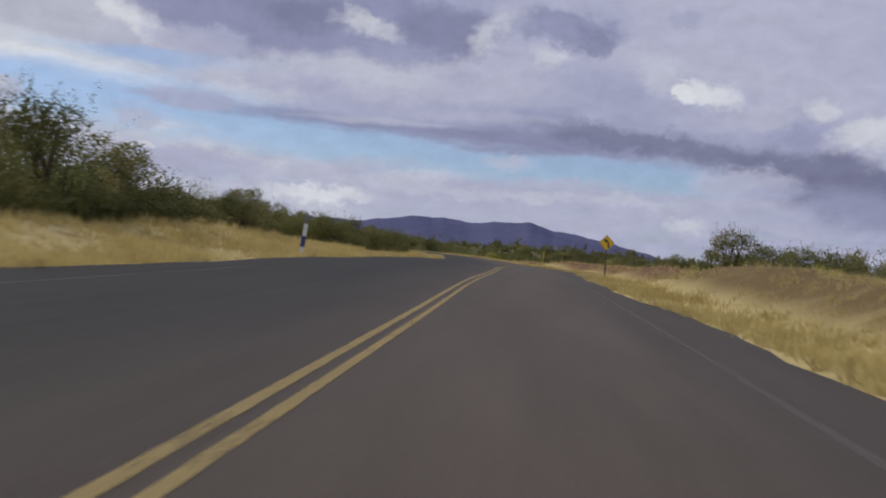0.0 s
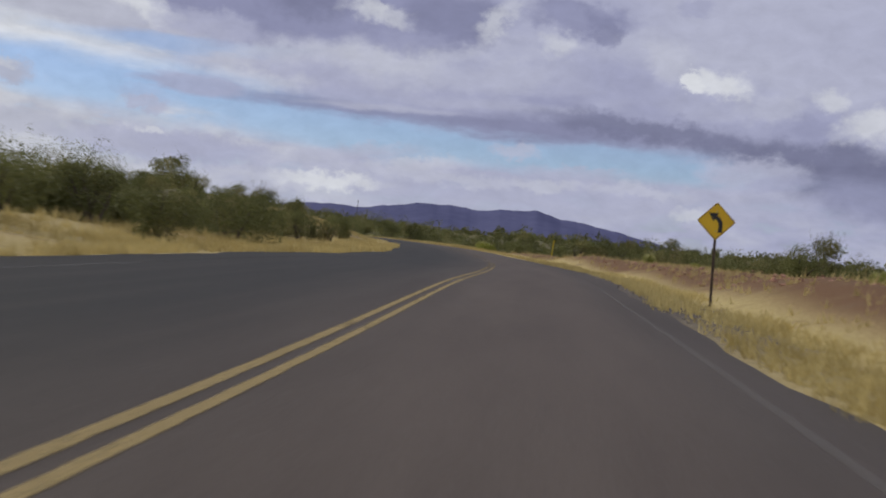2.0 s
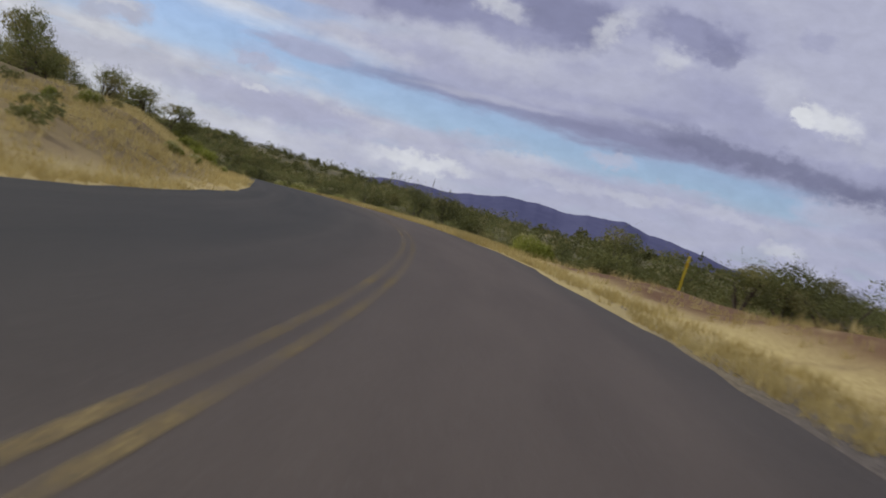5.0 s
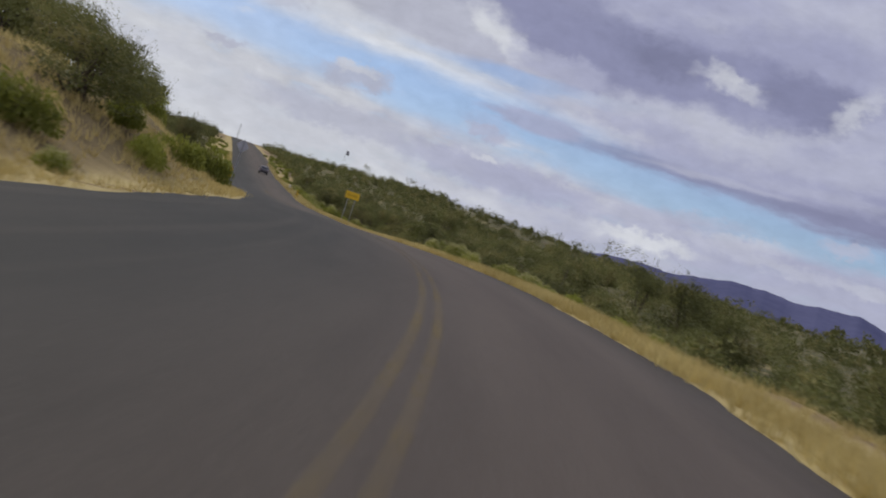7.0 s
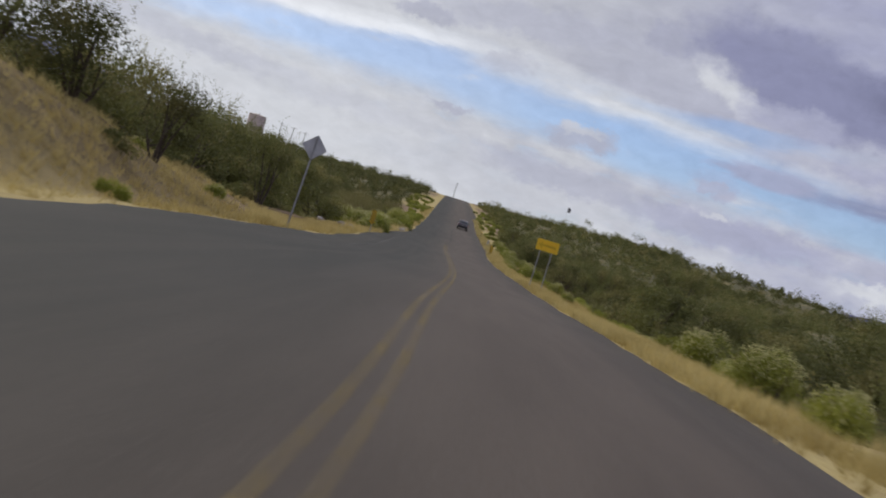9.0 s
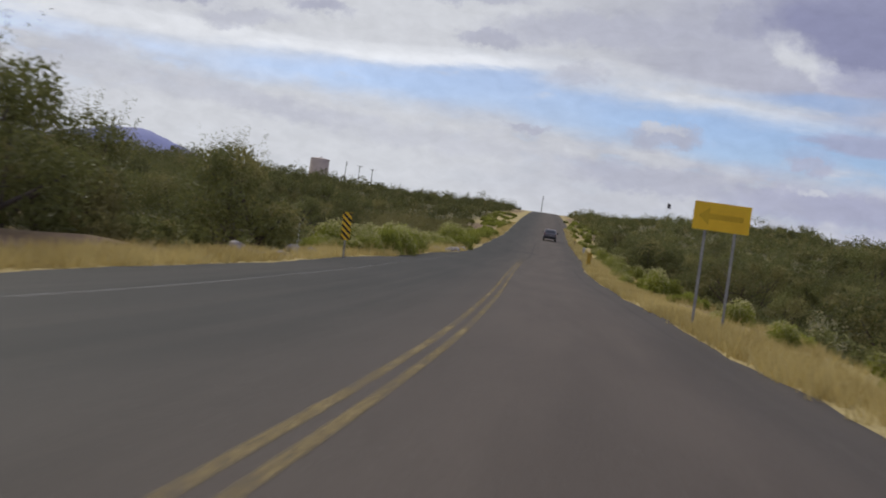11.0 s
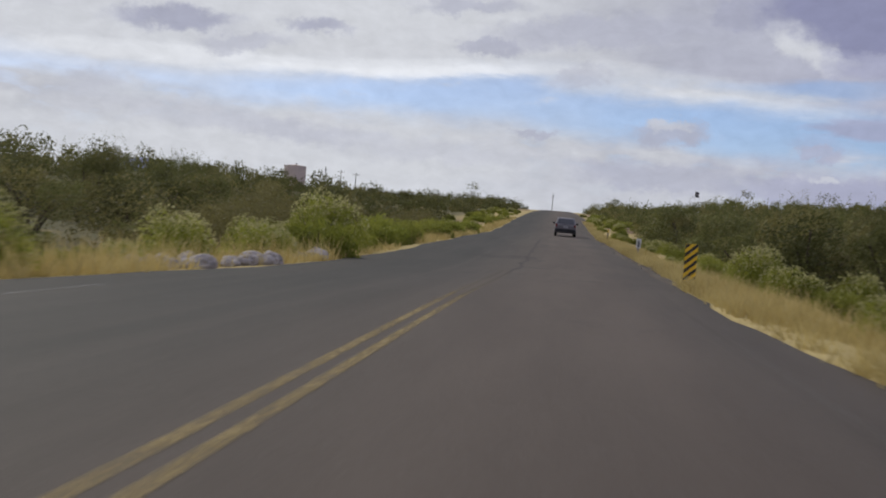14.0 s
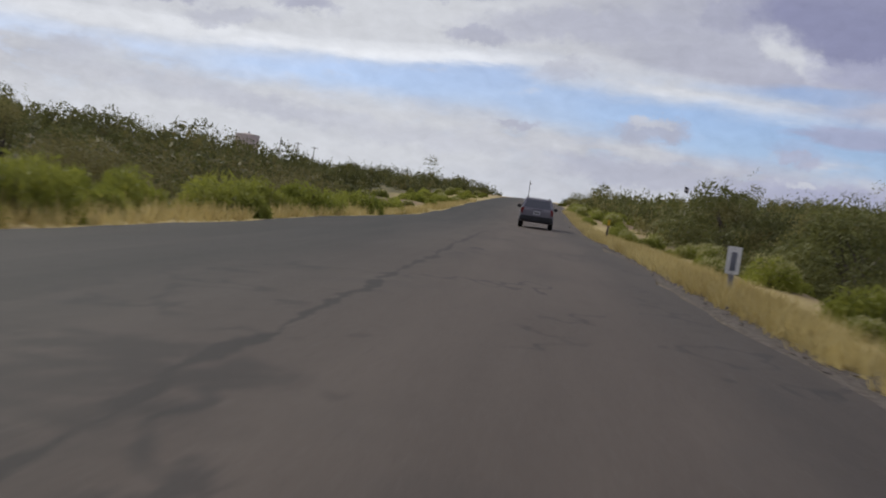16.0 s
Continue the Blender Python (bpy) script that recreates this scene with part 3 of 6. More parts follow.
def mesh_part(name, verts, faces, mat, parent=None, smooth=False, label="", uvs=None):
    me = bpy.data.meshes.new(name)
    me.from_pydata(verts, [], faces)
    me.materials.append(mat)
    if uvs is not None:
        layer = me.uv_layers.new(name="UVMap")
        idx = np.empty(len(me.loops), dtype=np.int32)
        me.loops.foreach_get("vertex_index", idx)
        layer.data.foreach_set("uv", np.asarray(uvs, dtype=np.float32)[idx].ravel())
    if smooth:
        me.polygons.foreach_set("use_smooth", [True] * len(me.polygons))
    ob = new(name, me)
    if parent is not None:
        ob.parent = parent
    return tagged(ob, label)


def box(bm, x, y, z, sx, sy, sz, m=None, bevel=0.0):
    r = bmesh.ops.create_cube(bm, size=1.0)
    bmesh.ops.scale(bm, vec=(sx, sy, sz), verts=r["verts"])
    bmesh.ops.translate(bm, vec=(x, y, z), verts=r["verts"])
    if bevel:
        es = {e for v in r["verts"] for e in v.link_edges}
        bmesh.ops.bevel(bm, geom=list(es), offset=bevel, segments=2, affect="EDGES")
    return r["verts"]


def tube(bm, a, b, r0, r1, sides=8):
    a, b = Vector(a), Vector(b)
    d = b - a
    m = Matrix.Translation((a + b) / 2) @ d.to_track_quat("Z", "Y").to_matrix().to_4x4()
    bmesh.ops.create_cone(bm, cap_ends=True, segments=sides, radius1=r0, radius2=r1, depth=d.length, matrix=m)


# ---------------------------------------------------------------- the road's line
CENTRE = [
    (-8.08, -89.66, -2.80), (-3.59, -29.81, -1.60), (-1.35, 0.11, -1.00), (-0.22, 15.07, -0.59), (0.88, 30.04, -0.18),
    (2.15, 44.97, 0.15), (3.31, 59.91, 0.48), (4.62, 74.84, 0.72), (5.33, 89.71, 0.95), (5.00, 104.65, 1.31),
    (3.48, 119.52, 1.79), (0.34, 134.15, 2.21), (-4.22, 148.42, 2.50), (-10.05, 162.21, 2.62), (-16.72, 175.65, 2.63),
    (-23.31, 189.10, 2.50), (-30.05, 202.47, 2.39), (-37.06, 215.71, 2.48), (-44.23, 228.89, 2.61), (-51.37, 242.07, 2.75),
    (-58.40, 255.37, 3.09), (-65.15, 268.77, 3.52), (-72.18, 282.02, 4.15), (-81.56, 299.68, 5.00), (-93.28, 321.77, 6.00),
    (-116.24, 365.05, 8.90), (-153.27, 434.84, 13.40), (-194.05, 511.69, 17.80), (-229.21, 577.94, 21.40), (-243.27, 604.44, 22.20),
    (-269.05, 653.02, 20.00), (-353.42, 812.02, 12.00),
]

def spline(points, step=1.0):
    """A smooth line through the points, sampled about every metre."""
    p = np.array(points)
    d = np.concatenate([[0], np.cumsum(np.linalg.norm(np.diff(p[:, :2], axis=0), axis=1))])
    tan = np.gradient(p, d, axis=0)
    out = []
    for i in range(len(p) - 1):
        h = d[i + 1] - d[i]
        k = max(1, int(round(h / step)))
        for u in np.arange(k) / k:
            out.append((2*u**3 - 3*u**2 + 1) * p[i] + (u**3 - 2*u**2 + u) * h * tan[i] + (-2*u**3 + 3*u**2) * p[i + 1] + (u**3 - u**2) * h * tan[i + 1])
    out.append(p[-1])
    return np.array(out)


LINE_P = spline(CENTRE)
LINE_S = np.concatenate([[0], np.cumsum(np.linalg.norm(np.diff(LINE_P[:, :2], axis=0), axis=1))])
LINE_S -= LINE_S[np.argmin(np.linalg.norm(LINE_P[:, :2] - np.array(CENTRE[2][:2]), axis=1))]
LINE_T = np.gradient(LINE_P[:, :2], axis=0)
LINE_T /= np.linalg.norm(LINE_T, axis=1)[:, None]


def half_left(s):
    """Width of the pavement to the left of the centre line; it has wide shoulders on the straights."""
    return np.interp(s, [-110, 10, 20, 42, 60, 70, 98, 112, 165, 176, 190, 225, 240, 246, 262, 272, 282, 300, 800],
                     [4.8, 4.8, 4.75, 4.7, 4.7, 4.75, 5.0, 4.5, 4.45, 4.8, 5.5, 5.5, 5.4, 5.0, 5.1, 4.5, 4.4, 4.25, 4.3])


def half_right(s):
    """Width of the pavement to the right of the centre line; the grass closes in on it through the curve."""
    return np.interp(s, [-110, 8, 18, 28, 45, 62, 84, 100, 115, 132, 150, 166, 186, 235, 250, 266, 296, 800],
                     [4.4, 4.5, 4.65, 4.2, 4.0, 4.0, 4.25, 4.0, 3.55, 3.5, 3.75, 4.05, 4.05, 4.05, 4.25, 4.2, 3.9, 4.1])


def cross(s, lat):
    """Height of the road's surface over its centre line: it falls to the sides, but leans up to the left on the first straight."""
    left = np.interp(s, [-110, 46, 70, 98, 116, 230, 242, 262, 280, 800], [0.048, 0.048, 0.032, 0.026, 0.0, 0.0, 0.010, 0.006, -0.012, -0.012])
    right = np.interp(s, [-110, 92, 115, 148, 166, 800], [-0.012, -0.012, -0.034, -0.030, -0.012, -0.012])
    return np.where(lat < 0, np.minimum(-lat, half_left(s)) * left, np.minimum(lat, half_right(s)) * right)


def on_line(s):
    """Place, height and rightward direction of the centre line at s metres."""
    s = np.asarray(s, dtype=float)
    xy = np.stack([np.interp(s, LINE_S, LINE_P[:, k]) for k in range(3)], -1)
    t = np.stack([np.interp(s, LINE_S, LINE_T[:, k]) for k in range(2)], -1)
    t /= np.linalg.norm(t, axis=-1)[..., None]
    over = np.where(s < LINE_S[0], s - LINE_S[0], np.where(s > LINE_S[-1], s - LINE_S[-1], 0.0))
    xy[..., :2] += t * over[..., None]
    return xy, np.stack([t[..., 1], -t[..., 0]], -1)


def sm(x, a, b):
    u = np.clip((np.asarray(x, dtype=float) - a) / (b - a), 0, 1)
    return u * u * (3 - 2 * u)


def waves(x, y):
    return (np.sin(x * 0.31 + 1.3) * np.sin(y * 0.27 + 0.4) + 0.6 * np.sin(x * 0.77 + y * 0.35) * np.sin(y * 0.61 - x * 0.22 + 2.0)
            + 0.35 * np.sin(x * 1.7 + 0.3 * y) * np.sin(y * 1.9 + 0.5))


def knoll(x, y):
    """Low rises beyond the curve, on its outer side."""
    return 4.2 * np.exp(-((x + 84.0) / 60.0) ** 2 - ((y - 455.0) / 58.0) ** 2) + 4.0 * np.exp(-((x + 16.0) / 28.0) ** 2 - ((y - 290.0) / 42.0) ** 2) + 3.1 * np.exp(-((x + 7.0) / 15.0) ** 2 - ((y - 226.0) / 26.0) ** 2)


def far_height(x, y):
    z = -2.5 + 0.027 * np.clip(y, -400, 900) + 0.020 * np.clip(-x, 0, 600)
    z = z + knoll(x, y)
    return z + 1.6 * np.sin(x * 0.021 + 0.5) * np.sin(y * 0.017 + 1.0)


def land(s, lat):
    """Height of the ground at s metres along the road and lat metres to its right."""
    s, lat = np.broadcast_arrays(np.asarray(s, dtype=float), np.asarray(lat, dtype=float))
    p, nrm = on_line(s)
    x, y = p[..., 0] + nrm[..., 0] * lat, p[..., 1] + nrm[..., 1] * lat
    left, right = np.maximum(-lat - half_left(s), 0), np.maximum(lat - half_right(s), 0)
    z = p[..., 2] + cross(s, lat)
    # verges fall a little, then the land takes its own height
    z = z - 0.10 * sm(left, 0.0, 1.2) - 0.14 * sm(right, 0.3, 2.0)
    # cut bank inside the curve: a grassy face, a crest, then a gentle rise
    bank = np.interp(s, [100, 110, 122, 140, 156, 172, 187, 196, 204, 218, 240], [0.0, 0.55, 1.15, 1.35, 2.1, 2.0, 1.95, 1.35, 0.8, 0.45, 0.0])
    z = z + bank * (sm(left, 0.5, 5.6) + 0.40 * sm(left, 5.2, 15.0))
    low = sm(s, -30, 10) * (1 - 0.6 * sm(s, 48, 66)) * (1 - sm(s, 74, 100))
    z = z + low * (0.12 * sm(left, 0.3, 2.0) + 0.52 * sm(left, 0.8, 5.5))
    # outer side: low red bank, then the land drops away from the embankment
    red = sm(s, -20, 22) * (1 - 0.30 * sm(s, 34, 60)) * (1 - sm(s, 104, 136))
    z = z + red * (1.15 * sm(right, 0.8, 5.0) - 0.45 * sm(right, 7.0, 20.0))
    drop = sm(s, 132, 168) * (1 - sm(s, 330, 380))
    z = z - drop * 1.7 * sm(right, 2.0, 10.0)
    dl = sm(s, 205, 240) * (1 - sm(s, 330, 380))
    z = z - dl * 0.5 * sm(left, 1.0, 6.0) + sm(s, 190, 240) * (1 - sm(s, 390, 500)) * 3.3 * sm(left, 14.0, 55.0)
    rough = sm(np.maximum(left, right), 0.5, 4.0)
    z = z + rough * 0.16 * waves(x, y)
    w = np.exp(-(np.maximum(left, right) / 95.0) ** 2)
    return w * (z + knoll(x, y) * sm(right, 8.0, 25.0)) + (1 - w) * (far_height(x, y) + 0.16 * waves(x, y))


def at(s, lat, dz=0.0):
    p, nrm = on_line(s)
    return Vector((float(p[0] + nrm[0] * lat), float(p[1] + nrm[1] * lat), float(land(s, lat)) + dz))


def heading(s):
    """Degrees by which the road at s has turned left from +y."""
    _, nrm = on_line(s)
    return math.degrees(math.atan2(nrm[1], nrm[0]))


# ---------------------------------------------------------------- ground and road
def build_ground():
    ss = np.concatenate([-np.array([3600, 2200, 1300, 800, 500, 320, 220, 150]), np.arange(-110, 400, 2.0), np.arange(400, 760, 8.0),
                         [780, 850, 950, 1100, 1350, 1700, 2300, 3200, 4300]])
    near = np.concatenate([np.arange(-60, -14, 2.0), np.arange(-14, -3.9, 0.4), [-2.5, 0, 2.5], np.arange(3.2, 6.0, 0.2), np.arange(6.0, 14, 0.8), np.arange(14, 61, 2.0)])
    lats = np.concatenate([[-4300, -2600, -1500, -900, -550, -380, -270, -200, -150, -115, -90, -72], near, [72, 90, 115, 150, 200, 270, 380, 550, 900, 1500, 2600, 4300]])
    S, L = np.meshgrid(ss, lats, indexing="ij")
    p, nrm = on_line(S)
    inner = np.clip(L, -120, 120)
    a0 = radians(15)
    x = p[..., 0] + nrm[..., 0] * inner + math.cos(a0) * (L - inner)
    y = p[..., 1] + nrm[..., 1] * inner + math.sin(a0) * (L - inner)
    z = land(S, inner)
    beyond = np.abs(L) > 120
    z = np.where(beyond, far_height(x, y), z)
    z = np.where((S < -250) | (S > 800), np.minimum(far_height(x, y), p[..., 2] - 0.2), z)
    under = (L > 0.1 - half_left(S)) & (L < half_right(S) - 0.05)
    z = np.where(under, z - 0.08, z)
    ns, nl = S.shape
    verts = np.stack([x, y, z], -1).reshape(-1, 3)
    i = np.arange(ns - 1)[:, None] * nl + np.arange(nl - 1)[None, :]
    faces = np.stack([i, i + 1, i + nl + 1, i + nl], -1).reshape(-1, 4)
    uv = np.stack([L, S], -1).reshape(-1, 2)
    ob = mesh_part("ground", verts.tolist(), faces.tolist(), EARTH, None, True, "", uv)
    tagged(ob, "dry desert earth with straw and scrub", "ground", kind="structure")


def ribbon(name, s0, s1, lats, lift, mat, step=1.5, label="", parent=None, wobble=0.0, seed=0.0, skirt=0.0):
    """A strip along the road between lateral offsets."""
    ss = np.arange(s0, s1 + 0.01, step)
    cols = list(lats)
    rows = []
    for k, l in enumerate(cols):
        off = l(ss) if callable(l) else np.zeros_like(ss) + l
        if wobble and k in (0, len(cols) - 1):
            off = off + wobble * (np.sin(ss * 0.9 + seed + k) * 0.5 + np.sin(ss * 0.37 + 2 * k + seed) + 0.4 * np.sin(ss * 2.3 + k))
        p, nrm = on_line(ss)
        z = p[:, 2] + cross(ss, off) + lift
        rows.append((np.stack([p[:, 0] + nrm[:, 0] * off, p[:, 1] + nrm[:, 1] * off, z], -1), np.stack([off, ss], -1)))
    if skirt:
        for k in (0, -1):
            q, u = rows[k]
            q = q.copy()
            q[:, 2] -= skirt
            rows.insert(0, (q, u)) if k == 0 else rows.append((q, u))
    V = np.stack([r[0] for r in rows], 1)
    U = np.stack([r[1] for r in rows], 1)
    n, m = V.shape[:2]
    i = np.arange(n - 1)[:, None] * m + np.arange(m - 1)[None, :]
    faces = np.stack([i, i + 1, i + m + 1, i + m], -1).reshape(-1, 4)
    return mesh_part(name, V.reshape(-1, 3).tolist(), faces.tolist(), mat, parent, not skirt, label, U.reshape(-1, 2))


def build_road():
    road = ribbon("road", -110, 760, [lambda q: -half_left(q), -2.7, -1.3, 0, 1.3, 2.5, half_right], 0.012, ASPHALT, 1.5, wobble=0.10, skirt=0.12)
    tagged(road, "worn grey asphalt two-lane road", "road", kind="structure")
    for k, l in enumerate((-0.10, 0.10)):
        tagged(ribbon("centre_line", -110, 281, [l - 0.065, l + 0.065], 0.016, LINE, 1.0), "worn yellow no-passing line painted on asphalt", "road marking", "centre lines", "structure")
    tagged(ribbon("edge_line", -110, 96, [3.38, 3.48], 0.016, FOG, 1.0), "faded white edge line on asphalt", "road marking", "edge lines", "structure")
    tagged(ribbon("edge_line", 218, 276, [3.38, 3.48], 0.016, FOG, 1.0), "faded white edge line on asphalt", "road marking", "edge lines", "structure")
    tagged(ribbon("edge_line", 196, 266, [-4.0, -3.9], 0.016, FOG_NEW, 1.0), "white edge line worn thin on asphalt", "road marking", "edge lines", "structure")
    tagged(ribbon("edge_line", -110, 150, [-3.95, -3.87], 0.016, FOG, 1.0), "faded white edge line on asphalt", "road marking", "edge lines", "structure")


build_ground()
build_road()


def build_range(name, dist, ridge, depth, label, mat, base=(0, 0)):
    """A mountain range: ridge rows of (azimuth, elevation) in degrees, clockwise from +y."""
    az = np.arange(ridge[0][0], ridge[-1][0] + 0.01, 0.12)
    el = np.interp(az, [r[0] for r in ridge], [r[1] for r in ridge])
    el = el + 0.12 + 0.025 * np.sin(az * 3.1) + 0.012 * np.sin(az * 7.3 + 1) + 0.006 * np.sin(az * 15.0)
    top = np.tan(np.radians(el)) * dist
    cols = []
    for u in np.linspace(0, 1, 9):
        d = dist - depth * (1 - u)
        h = -40 + (top + 40) * u ** 0.9 * (1 + 0.05 * np.sin(az * 2.1 + u * 4) * (1 - u))
        cols.append(np.stack([base[0] + np.sin(np.radians(az)) * d, base[1] + np.cos(np.radians(az)) * d, h], -1))
    back = cols[-1].copy()
    back[:, :2] *= 1.08
    back[:, 2] = -60
    V = np.stack(cols + [back], 1)
    n, m = V.shape[:2]
    i = np.arange(n - 1)[:, None] * m + np.arange(m - 1)[None, :]
    faces = np.stack([i, i + m, i + m + 1, i + 1], -1).reshape(-1, 4)
    ob = mesh_part(name, V.reshape(-1, 3).tolist(), faces.tolist(), mat, None, True)
    return tagged(ob, label, "mountain", kind="structure")


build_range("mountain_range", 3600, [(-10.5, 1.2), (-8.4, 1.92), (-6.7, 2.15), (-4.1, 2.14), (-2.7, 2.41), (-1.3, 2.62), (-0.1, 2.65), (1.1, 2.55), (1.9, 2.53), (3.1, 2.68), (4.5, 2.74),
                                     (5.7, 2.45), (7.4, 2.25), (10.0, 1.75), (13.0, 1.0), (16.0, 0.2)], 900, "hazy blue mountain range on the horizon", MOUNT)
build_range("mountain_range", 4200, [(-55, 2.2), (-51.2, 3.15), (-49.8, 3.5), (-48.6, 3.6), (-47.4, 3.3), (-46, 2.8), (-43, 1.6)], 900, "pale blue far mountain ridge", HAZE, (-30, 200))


def locate(x, y):
    """Metres along the road and to its right of a place on the plan."""
    d = np.linalg.norm(LINE_P[:, :2] - np.array((x, y)), axis=1)
    i = int(np.argmin(d))
    n = np.array((LINE_T[i, 1], -LINE_T[i, 0]))
    return float(LINE_S[i] + (np.array((x, y)) - LINE_P[i, :2]) @ LINE_T[i]), float((np.array((x, y)) - LINE_P[i, :2]) @ n)


def ground_z(x, y):
    s, lat = locate(x, y)
    return float(land(s, lat)) if abs(lat) < 115 else float(far_height(x, y))


# ---------------------------------------------------------------- plants
RNG = np.random.default_rng(7)


def cards(centres, length, width, rng, up=0.0, facing=None):
    """Small pointed leaf-shaped faces, turned at random."""
    n = len(centres)
    d = rng.normal(size=(n, 3))
    d[:, 2] += up
    d /= np.linalg.norm(d, axis=1)[:, None]
    e = np.cross(d, rng.normal(size=(n, 3)))
    e /= np.linalg.norm(e, axis=1)[:, None] + 1e-9
    l = (length * rng.uniform(0.6, 1.3, n))[:, None]
    w = (width * rng.uniform(0.6, 1.3, n))[:, None]
    c = np.asarray(centres)
    return np.stack([c - d * l + e * w, c + d * l, c - d * l - e * w], 1).reshape(-1, 3)


def card_mesh(name, verts, mats, parent=None, label="", counts=None):
    n = len(verts) // 3
    me = bpy.data.meshes.new(name)
    me.vertices.add(n * 3)
    me.vertices.foreach_set("co", np.asarray(verts, dtype=np.float32).ravel())
    me.loops.add(n * 3)
    me.loops.foreach_set("vertex_index", np.arange(n * 3, dtype=np.int32))
    me.polygons.add(n)
    me.polygons.foreach_set("loop_start", np.arange(0, n * 3, 3, dtype=np.int32))
    me.materials.append(mats)
    me.update(calc_edges=True)
    ob = new(name, me)
    if parent is not None:
        ob.parent = parent
    return tagged(ob, label)


def crown_points(rng, n, wide, tall, base, lobes, shoots):
    """Leaf places of a desert tree: lobes round the crown, and thin shoots that stand out of it."""
    ang = rng.uniform(0, 2 * np.pi, lobes)
    rad = np.sqrt(rng.uniform(0.05, 1, lobes)) * wide * 0.36
    hz = base + (tall - base) * rng.uniform(0.03, 0.78, lobes) * (1 - 0.25 * (rad / (wide * 0.5)))
    cen = np.stack([np.cos(ang) * rad, np.sin(ang) * rad, hz], 1)
    size = rng.uniform(0.17, 0.28, lobes) * wide
    k = rng.integers(0, lobes, n)
    d = rng.normal(size=(n, 3))
    d /= np.linalg.norm(d, axis=1)[:, None]
    r = rng.uniform(0.35, 1.0, n) ** 0.6
    grow = np.interp(r, [0.5, 0.8, 1.0], [1.45, 1.0, 0.55])
    p = cen[k] + d * (size[k] * r)[:, None] * np.array((1, 1, 0.8))
    p[:, 2] = np.maximum(p[:, 2], base * 0.25 + rng.uniform(0, 0.25, n))
    tips = []
    for _ in range(shoots):
        i = rng.integers(0, lobes)
        a = cen[i] + np.array((rng.normal() * size[i] * 0.5, rng.normal() * size[i] * 0.5, size[i] * 0.55))
        v = np.array((rng.normal() * 0.4, rng.normal() * 0.4, 1.0))
        m = rng.integers(12, 26)
        u = rng.uniform(0, 1, m)[:, None]
        tips.append(a + v * u * rng.uniform(0.35, 0.95) + rng.normal(size=(m, 3)) * 0.045)
    return np.concatenate([p] + tips), cen, np.concatenate([grow] + [np.full(len(q), 0.5) for q in tips])


def wood(name, rng, cen, base, parent, stems):
    bm = bmesh.new()
    for k in range(stems):
        a = rng.uniform(0, 2 * np.pi)
        root = Vector((math.cos(a) * 0.12, math.sin(a) * 0.12, -0.25))
        t = Vector(cen[rng.integers(0, len(cen))])
        mid = root.lerp(t, 0.5) + Vector((rng.normal() * 0.15, rng.normal() * 0.15, 0.1))
        tube(bm, root, mid, 0.085, 0.06, 6)
        tube(bm, mid, t, 0.06, 0.025, 5)
        for j in range(2):
            o = Vector(cen[rng.integers(0, len(cen))])
            tube(bm, mid, mid.lerp(o, 0.8), 0.035, 0.012, 4)
    return part(name, bm, BARK, parent, "dark rough multi-stemmed trunk")


def make_tree(name, seed, wide, tall, leaves, leaf, label, group, base=0.5, mat=None, stems=5, shoots=14):
    rng = np.random.default_rng(seed)
    thing = new(name)
    pts, cen, grow = crown_points(rng, leaves, wide, tall, base, 15, shoots)
    wood("trunk", rng, cen, base, thing, stems)
    card_mesh("crown", cards(pts, leaf * grow, leaf * 0.46 * grow, rng, 0.3), mat or LEAF, thing)
    return tagged(thing, label, "tree", group)


def make_brush(seed, wide, tall, n, label, bloom, mat=None):
    """A rounded rabbitbrush: upright stems in a dome, with pale seed heads on top where it has them."""
    rng = np.random.default_rng(seed)
    thing = new("rabbitbrush")
    lob = [(0, 0, 1.0)] + [(math.cos(a) * wide * 0.28, math.sin(a) * wide * 0.28, rng.uniform(0.65, 0.95)) for a in rng.uniform(0, 6.28, 5)]
    pts, heads = [], []
    for x, y, h in lob:
        k = n // len(lob)
        d = rng.normal(size=(k, 3))
        d[:, 2] = np.abs(d[:, 2])
        d /= np.linalg.norm(d, axis=1)[:, None]
        r = rng.uniform(0.25, 1.0, k) ** 0.5
        p = d * r[:, None] * np.array((wide * 0.30, wide * 0.30, tall * h)) + np.array((x, y, 0.0))
        p[:, 2] += 0.03
        pts.append(p)
        m = int(k * 0.30)
        d = rng.normal(size=(m, 3))
        d[:, 2] = np.abs(d[:, 2]) + 0.8
        d /= np.linalg.norm(d, axis=1)[:, None]
        heads.append(d * rng.uniform(0.96, 1.08, (m, 1)) * np.array((wide * 0.30, wide * 0.30, tall * h)) + np.array((x, y, 0.02)))
    bm = bmesh.new()
    for k in range(7):
        a, q = rng.uniform(0, 6.28), rng.uniform(0.1, 0.3) * wide
        tube(bm, (math.cos(a) * 0.04, math.sin(a) * 0.04, -0.12), (math.cos(a) * q, math.sin(a) * q, tall * 0.6), 0.018, 0.006, 4)
    tagged(part("stem", bm, BARK, thing, "thin woody stems"), kind="stuff")
    card_mesh("foliage", cards(np.concatenate(pts), 0.085, 0.022, rng, 1.3), mat or LEAF_LIGHT, thing)
    if bloom:
        tagged(card_mesh("seed_head", cards(np.concatenate(heads), 0.040, 0.022, rng, 0.6), BLOOM, thing, "pale fluffy seed heads"), kind="stuff")
    return tagged(thing, label, "bush", "brush along the road")


